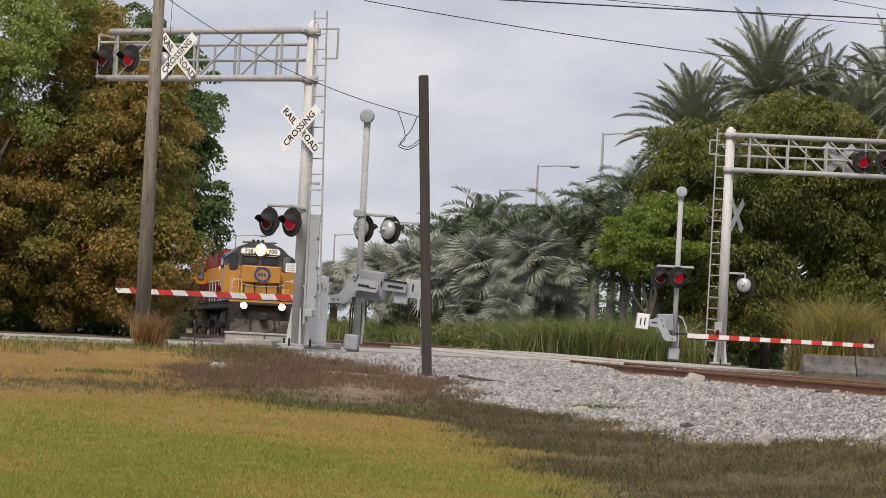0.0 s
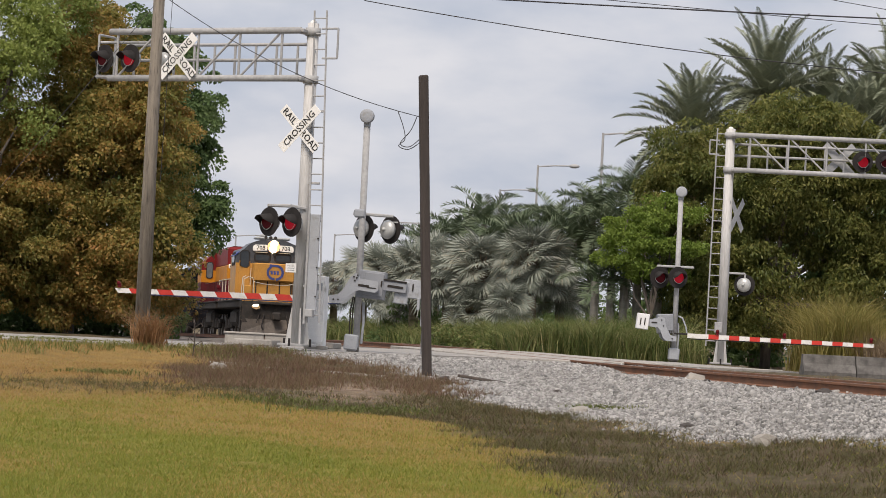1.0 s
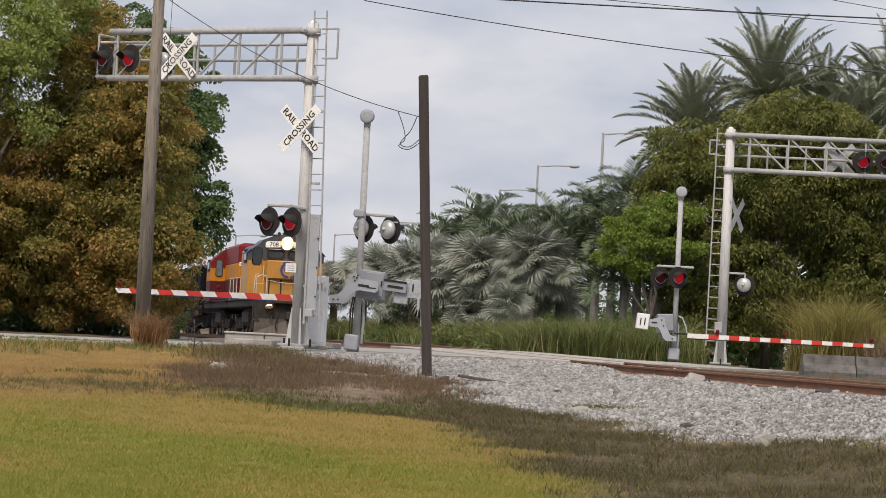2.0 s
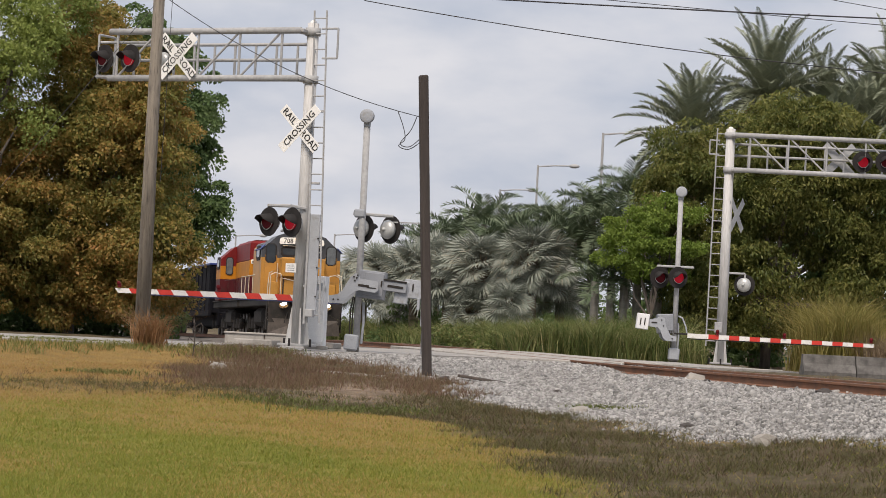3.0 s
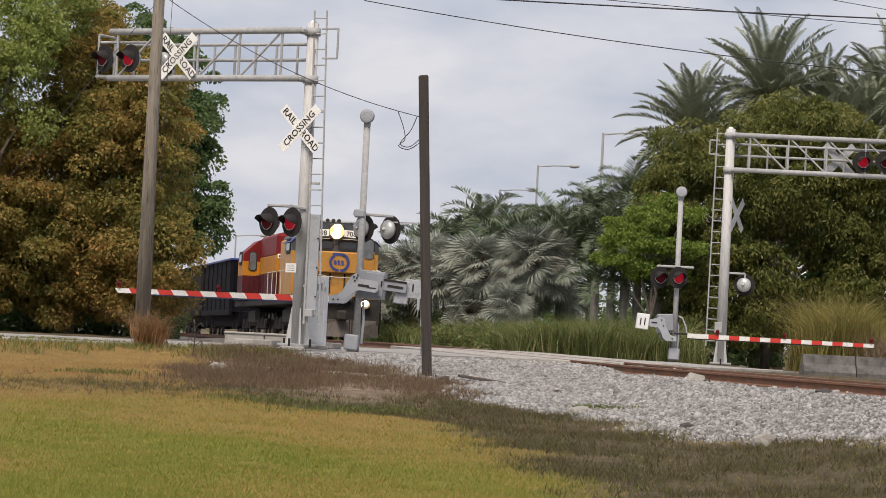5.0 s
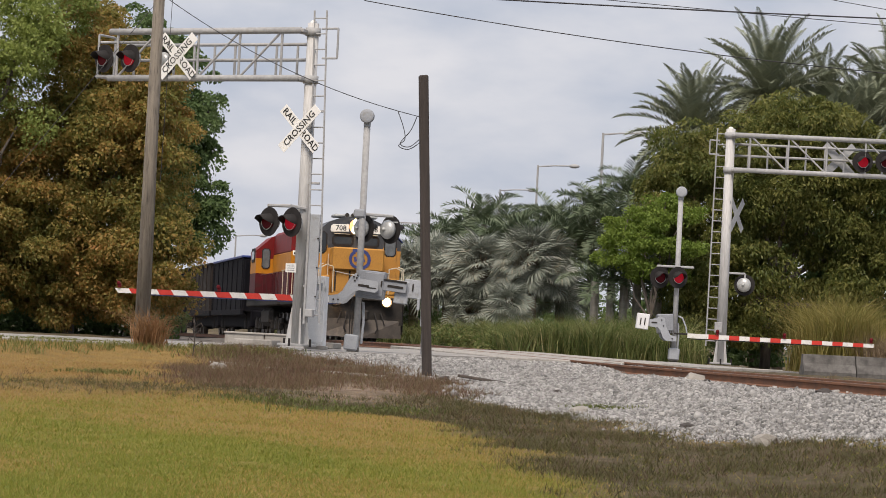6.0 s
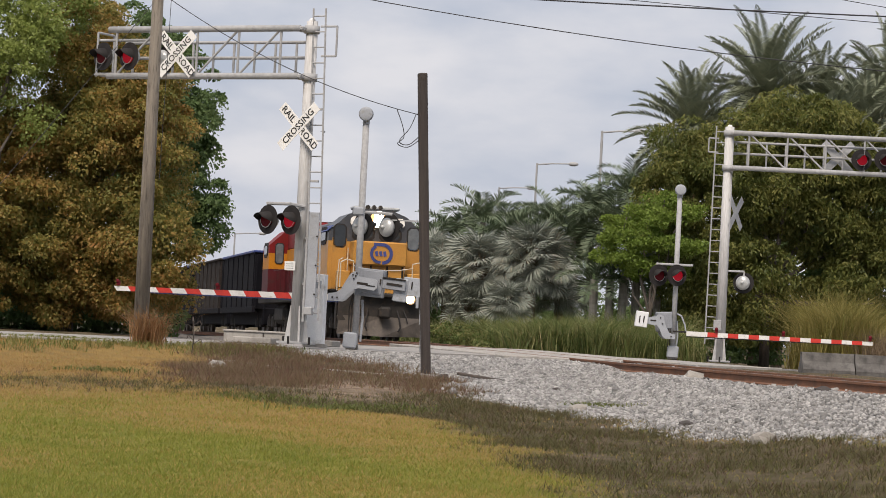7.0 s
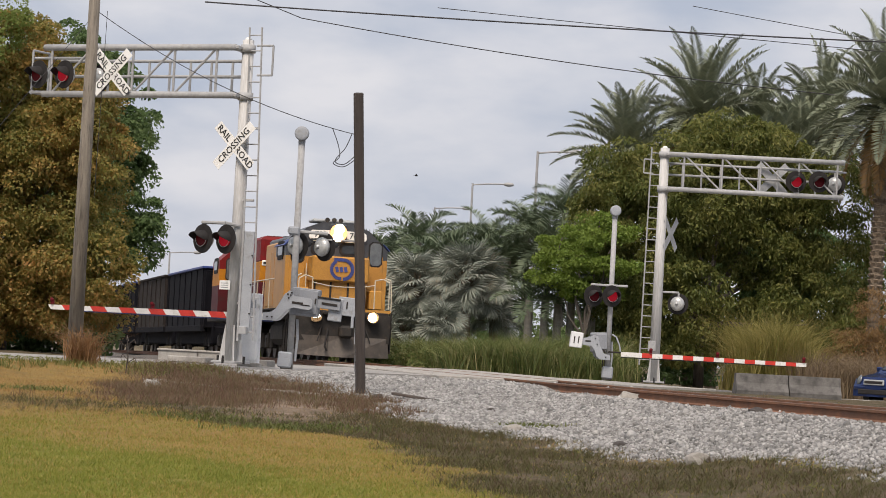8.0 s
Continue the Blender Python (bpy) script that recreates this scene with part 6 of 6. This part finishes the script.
    brown = leaf_mat("dead_weeds", ((0.10, 0.062, 0.045), (0.19, 0.11, 0.078), (0.15, 0.125, 0.06), (0.28, 0.18, 0.13)), 0.65, 0.6)
    mixed = leaf_mat("olive_and_brown_weeds", ((0.05, 0.055, 0.022), (0.085, 0.08, 0.032), (0.12, 0.12, 0.04), (0.105, 0.066, 0.048), (0.21, 0.15, 0.09)), 0.65, 1.3)
    cx, cy = RNG.uniform(-8, 8, 60000), RNG.uniform(20, 57, 60000)
    g, w, s = zones(cx, cy)
    thin = np.clip(0.72 + 0.9 * wave(cx, cy, 1.5, 7), 0.12, 1) * (1 - 0.85 * np.exp(-((cx + 1.2) / 1.1) ** 2 - ((cy - 44) / 4) ** 2))
    keep = (RNG.rand(len(cx)) < w * thin) & (np.abs(cx) < cy * 0.2)
    x, y = np.repeat(cx[keep], 6), np.repeat(cy[keep], 6)
    x, y = x + RNG.normal(0, 0.05, len(x)), y + RNG.normal(0, 0.05, len(x))
    far = y > 43.5
    blades("dead_weeds", x[~far], y[~far], land(x[~far], y[~far]), 0.08, 0.0048, mixed, "olive and brown weeds and seed heads between lawn and gravel", 0.7)
    blades("dead_weeds", x[far], y[far], land(x[far], y[far]), 0.15, 0.006, brown, "taller reddish-brown dead weeds by the signal", 0.55)
    rx, ry = RNG.uniform(-9.6, -3.0, 9000), RNG.uniform(50, 59, 9000)
    ok = (off_road(rx, ry) > 0.3) & (off_road(rx, ry) < 1.9 + 0.6 * wave(rx, ry, 1.7, 2)) & (wave(rx, ry, 1.9, 4) > -0.35)
    rx, ry = rx[ok], ry[ok]
    verge = leaf_mat("verge_weeds", ((0.10, 0.13, 0.036), (0.17, 0.185, 0.05), (0.25, 0.23, 0.085), (0.34, 0.27, 0.14)), 0.65, 0.9)
    tagged(blades("verge_weeds", rx, ry, land(rx, ry), 0.13, 0.009, verge, "green and straw-coloured weeds along the road's edge", 0.5, bent=True), category="weeds")
    low = leaf_mat("low_green_weeds", ((0.08, 0.11, 0.03), (0.14, 0.16, 0.045), (0.21, 0.20, 0.07)), 0.6, 0.6)
    for cx, cy, r, n in ((-5.6, 46.5, 0.35, 300), (-2.4, 40.0, 0.5, 420), (-0.8, 38.6, 0.4, 300), (2.4, 42.3, 0.25, 260), (-1.3, 37.9, 0.45, 300), (-6.8, 54.6, 0.6, 500), (-4.6, 55.6, 0.8, 900), (-3.7, 56.6, 0.5, 500), (-7.8, 55.0, 0.7, 500)):
        x, y = RNG.normal(cx, r, n), RNG.normal(cy, r, n)
        tagged(blades("weed_patch", x, y, land(x, y), 0.085, 0.01, low, "low green weeds", 0.7, bent=True), category="weeds")


# ---------------------------------------------------------------- stones
def stones():
    n = 130000
    y = 28 + 34 * RNG.rand(n * 4) ** 0.9
    x = RNG.uniform(-6, 11, n * 4)
    g, w, s = zones(x, y)
    ok = (RNG.rand(len(x)) < g ** 1.5) & (np.abs(x) < y * 0.185) & ((off_road(x, y) > 0.25))
    u = off_track(x, y)
    ok &= (u < 1.7)
    x, y = x[ok][:n], y[ok][:n]
    k = len(x)
    z = land(x, y)
    cube = np.array([(a, b, c) for c in (-1, 1) for b in (-1, 1) for a in (-1, 1)], float)
    quads = np.array(((0, 2, 3, 1), (4, 5, 7, 6), (0, 1, 5, 4), (2, 6, 7, 3), (0, 4, 6, 2), (1, 3, 7, 5)))
    v = cube[None] * RNG.uniform(0.45, 1.0, (k, 8, 3))
    size = 0.0135 * RNG.lognormal(0, 0.4, k)
    q = unit(RNG.normal(size=(k, 4)))
    a, b, c, d = q.T
    R = np.stack((1 - 2 * (c * c + d * d), 2 * (b * c - a * d), 2 * (b * d + a * c), 2 * (b * c + a * d), 1 - 2 * (b * b + d * d), 2 * (c * d - a * b),
                  2 * (b * d - a * c), 2 * (c * d + a * b), 1 - 2 * (b * b + c * c)), 1).reshape(k, 3, 3)
    v = np.einsum("kij,kvj->kvi", R, v) * size[:, None, None] + np.stack((x, y, z + size * 0.35), 1)[:, None]
    f = (quads[None] + (np.arange(k) * 8)[:, None, None]).reshape(-1, 4)
    tagged(raw_mesh("ballast_stones", v.reshape(-1, 3), f, M_STONE), "loose white and grey ballast stones", "gravel", kind="stuff")


def rock(x, y, r, material, label, squash=0.6):
    bm = B()
    bmesh.ops.create_icosphere(bm, subdivisions=2, radius=r)
    for v in bm.verts:
        v.co *= 1 + 0.5 * noise.noise(v.co / r * 1.2 + Vector((x, y, 0))) + 0.25 * noise.noise(v.co / r * 3.1 + Vector((y, x, 0)))
        v.co.z *= squash
    o = part("rock", bm, material)
    o.matrix_world = pose(x, y, ground_z(x, y) + r * squash * 0.35, 0, 0, x * 90)
    tagged(o, label, "rock")


def clutter():
    for x, y, r, m, label in ((4.5, 49.7, 0.2, M_ROCK, "pale boulder lying against the rail"), (2.05, 41.0, 0.14, M_ROCK, "pale rock at the gravel's edge"), (3.85, 33.0, 0.17, M_ROCK, "pale broken rock among weeds"),
                              (5.6, 41.0, 0.13, M_DARKROCK, "dark lump of slag on the gravel"), (0.05, 50.5, 0.12, M_DARKROCK, "dark lump beside the post"), (-4.0, 50.4, 0.17, M_ROCK, "pale weathered rock in dead weeds"),
                              (3.3, 37.2, 0.1, M_DARKROCK, "dark stone in the gravel"), (4.6, 48.5, 0.08, M_DARKROCK, "dark stone in the gravel"), (2.0, 48, 0.08, M_DARKROCK, "dark stone in the gravel"), (6.6, 46.0, 0.07, M_DARKROCK, "dark stone in the gravel")):
        rock(x, y, r, m, label)
    # A dead dark weed stalk near the pole.
    d = thing("dead_stalk", -4.75, 53.4, ground_z(-4.75, 53.4), 0, "dead dark weed stalk with bare twigs", "dead plant")
    part("stem", tube(B(), [(0, 0, -0.05), (0.03, 0, 0.3), (0.0, 0.02, 0.62)], 0.012, 5), M_TIE, d)
    for i in range(7):
        z = 0.2 + 0.07 * i
        part("twig", tube(B(), [(0.02, 0, z), (0.02 + 0.14 * math.cos(i * 2.4), 0.1 * math.sin(i * 2.4), z + 0.1), (0.02 + 0.18 * math.cos(i * 2.4), 0.12 * math.sin(i * 2.4), z + 0.02)], 0.008, 4), M_TIE, d)
    # Concrete barrier between road and track.
    b = thing("concrete_barrier", 9.2, 62.5, -0.10, 3, "low stained grey concrete barrier beside the road", "barrier")
    for x in (-0.65, 0.65):
        bm = slab(B(), [(-0.30, 0), (-0.30, 0.12), (-0.16, 0.3), (-0.1, 0.5), (0.1, 0.5), (0.16, 0.3), (0.3, 0.12), (0.3, 0)], 1.17)
        o = part("barrier_block", bm, M_CONC_DARK, b)
        o.matrix_local = pose(x * 0.92 + 0.6, 0, 0, 0, 0, 90)
    # Old plank in the gravel.
    p = box(B(), (0.9, 0.14, 0.05), (0, 0, 0), bevel=0.01)
    o = part("plank", p, M_TIE)
    o.matrix_world = pose(0.75, 50.6, ground_z(0.75, 50.6) + 0.05, 0, 6, -18)
    tagged(o, "old grey plank lying on the gravel", "plank")
    # Street lamps far behind.
    for i, (x, y, top, arm) in enumerate(((8.6, 160, 12.3, 1.9), (6.2, 200, 12.7, 2.3), (4.3, 240, 12.9, 2.4), (-10.5, 260, 9.0, 2.4), (-19.3, 255, 8.3, 2.2), (0.6, 265, 9.0, 2.2))):
        t = thing("street_lamp", x, y, -0.3, 0, "grey street lamp with a single arm far behind the trees", "street lamp", "street lamps")
        h = top + 0.3
        part("pole", rod(B(), (0, 0, 0), (0, 0, h), 0.12, 0.07, 8), M_GALV, t)
        part("arm", tube(B(), [(0, 0, h - 0.1), (arm * 0.5, 0, h + 0.02), (arm, 0, h + 0.06)], 0.05), M_GALV, t)
        part("lamp_head", dome(B(), (arm + 0.3, 0, h + 0.05), 0.16, 2.4, (1, 0, 0), 10), M_GALV, t, "", True)
    # Overhead lines.
    wire("overhead_wire", [(-6.0, 60, 8.9)] + sag((-2.01, 60, 7.51), (9.6, 60, 6.5), 0.13), 0.011, "thin dark overhead cable")
    wire("overhead_wire", sag((-4.1, 60, 7.74), (14, 60, 7.76), 0.08), 0.017, "thick dark overhead cable bundle")
    wire("overhead_wire", sag((0.9, 60, 7.90), (13, 60, 7.42), 0.03), 0.009, "thin dark overhead cable")
    wire("overhead_wire", sag((6.4, 60, 8.25), (12.5, 60, 7.5), 0.02), 0.008, "thin dark overhead cable")
    wire("guy_wire", sag((-5.96, 56, 6.95), (-0.55, 52.05, 4.45), 0.3), 0.008, "thin cable from the utility pole to the wooden post")
    wire("hanging_cable", smooth_line([(-1.05, 52.1, 4.56), (-0.93, 52.05, 4.26), (-0.89, 52.0, 4.03), (-1.0, 51.98, 3.9), (-0.79, 51.98, 3.85), (-0.5, 52.0, 4.08)]), 0.008, "loose loop of cable hanging by the post")
    wire("hanging_cable", smooth_line([(-0.68, 52.06, 4.48), (-0.79, 52.03, 4.2), (-0.97, 52.0, 3.95), (-0.78, 51.99, 3.9), (-0.5, 52.0, 4.17)]), 0.008, "loose loop of cable hanging by the post")
    wire("guy_wire", [(-5.75, 55.9, 6.95), (-5.8, 55.9, 3.2)], 0.006, "thin vertical cable beside the pole")
    wire("guy_wire", sag((-6.0, 56, 6.9), (-9.2, 54.5, 2.3), 0.02), 0.006, "thin slanting guy wire")


def motions():
    """The train rolls towards the crossing at a steady pace; a bird crosses the sky."""
    speed, start = 5.36, 131.0
    times = [4 * i / FPS for i in range(61)]

    def at(t, back):
        y = start - speed * t + back * math.cos(radians(TRACK_TURN))
        return pose(TRACK[0] - (y - TRACK[1]) * math.tan(radians(TRACK_TURN)), y, float(rail_z(y + 7)) + 7 * tilt(y), math.degrees(math.atan(-tilt(y))), 0, TRACK_TURN)

    def tilt(y):
        return float(rail_z(y + 3) - rail_z(y + 11)) / 8
    for ob, back in TRAIN:
        walk(ob, [(0.5 * i, at(0.5 * i, back)) for i in range(17)])
    roll = math.degrees(speed / math.cos(radians(TRACK_TURN)) / 0.51)
    for ob, y, r in WHEELS:
        walk(ob, [(t, pose(0, y, r, roll * t, 0, 0)) for t in times])
    # The ditch lights' flashing is imitated: their added hoods tilt away in turn; both look ahead at first.
    flash_tilts = {-1: ((0, 0), (0.6, 0), (0.8, 35), (1.1, 48), (1.3, 12), (1.5, 0), (1.7, 30), (2.0, 60), (2.4, 5), (2.8, 40), (3.0, 48), (3.2, 20), (3.4, 0), (3.6, 35), (3.9, 75),
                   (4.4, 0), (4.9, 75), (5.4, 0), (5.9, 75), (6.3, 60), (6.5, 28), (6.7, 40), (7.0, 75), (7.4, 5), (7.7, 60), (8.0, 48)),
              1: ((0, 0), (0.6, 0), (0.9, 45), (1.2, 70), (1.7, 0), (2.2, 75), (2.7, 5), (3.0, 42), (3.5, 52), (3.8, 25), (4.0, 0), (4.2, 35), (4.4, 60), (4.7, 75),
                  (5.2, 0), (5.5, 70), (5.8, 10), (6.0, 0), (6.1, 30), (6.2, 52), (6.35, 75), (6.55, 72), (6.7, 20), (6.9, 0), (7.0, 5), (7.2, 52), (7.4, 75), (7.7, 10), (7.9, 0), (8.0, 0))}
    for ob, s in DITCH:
        walk(ob, [(t, pose(s * 0.9, -0.1, 1.42, a, 0, 0)) for t, a in flash_tilts[s]])
    walk(BIRD, [(0.0, pose(-22, 78, 4.0)), (6.0, pose(-6.6, 75, 6.05)), (6.5, pose(-5.0, 75, 5.95)), (6.8, pose(-4.0, 75, 5.8)), (7.2, pose(-2.85, 75, 5.45)), (7.6, pose(-1.2, 75, 5.3)), (8.0, pose(0.8, 75, 5.2))])


WHEELS, DITCH = [], []
ground()
road()
TRACKWAY = track()
signals()
poles()
TRAIN = [(lead_loco(), 0.0), (second_loco(), 13.6), (hopper(M_HOPPER, "black hopper car with a blue top rail and a stone load"), 26.2), (hopper(M_HOPPER2, "dusty brown hopper car with a stone load"), 42.2),
         (hopper(M_HOPPER, "black hopper car with a blue top rail and a stone load"), 58.2), (hopper(M_HOPPER2, "dusty brown hopper car with a stone load"), 74.2)]
crossing_car()
BIRD = bird()
clutter()
plants()
stones()
ties(TRACKWAY)
motions()
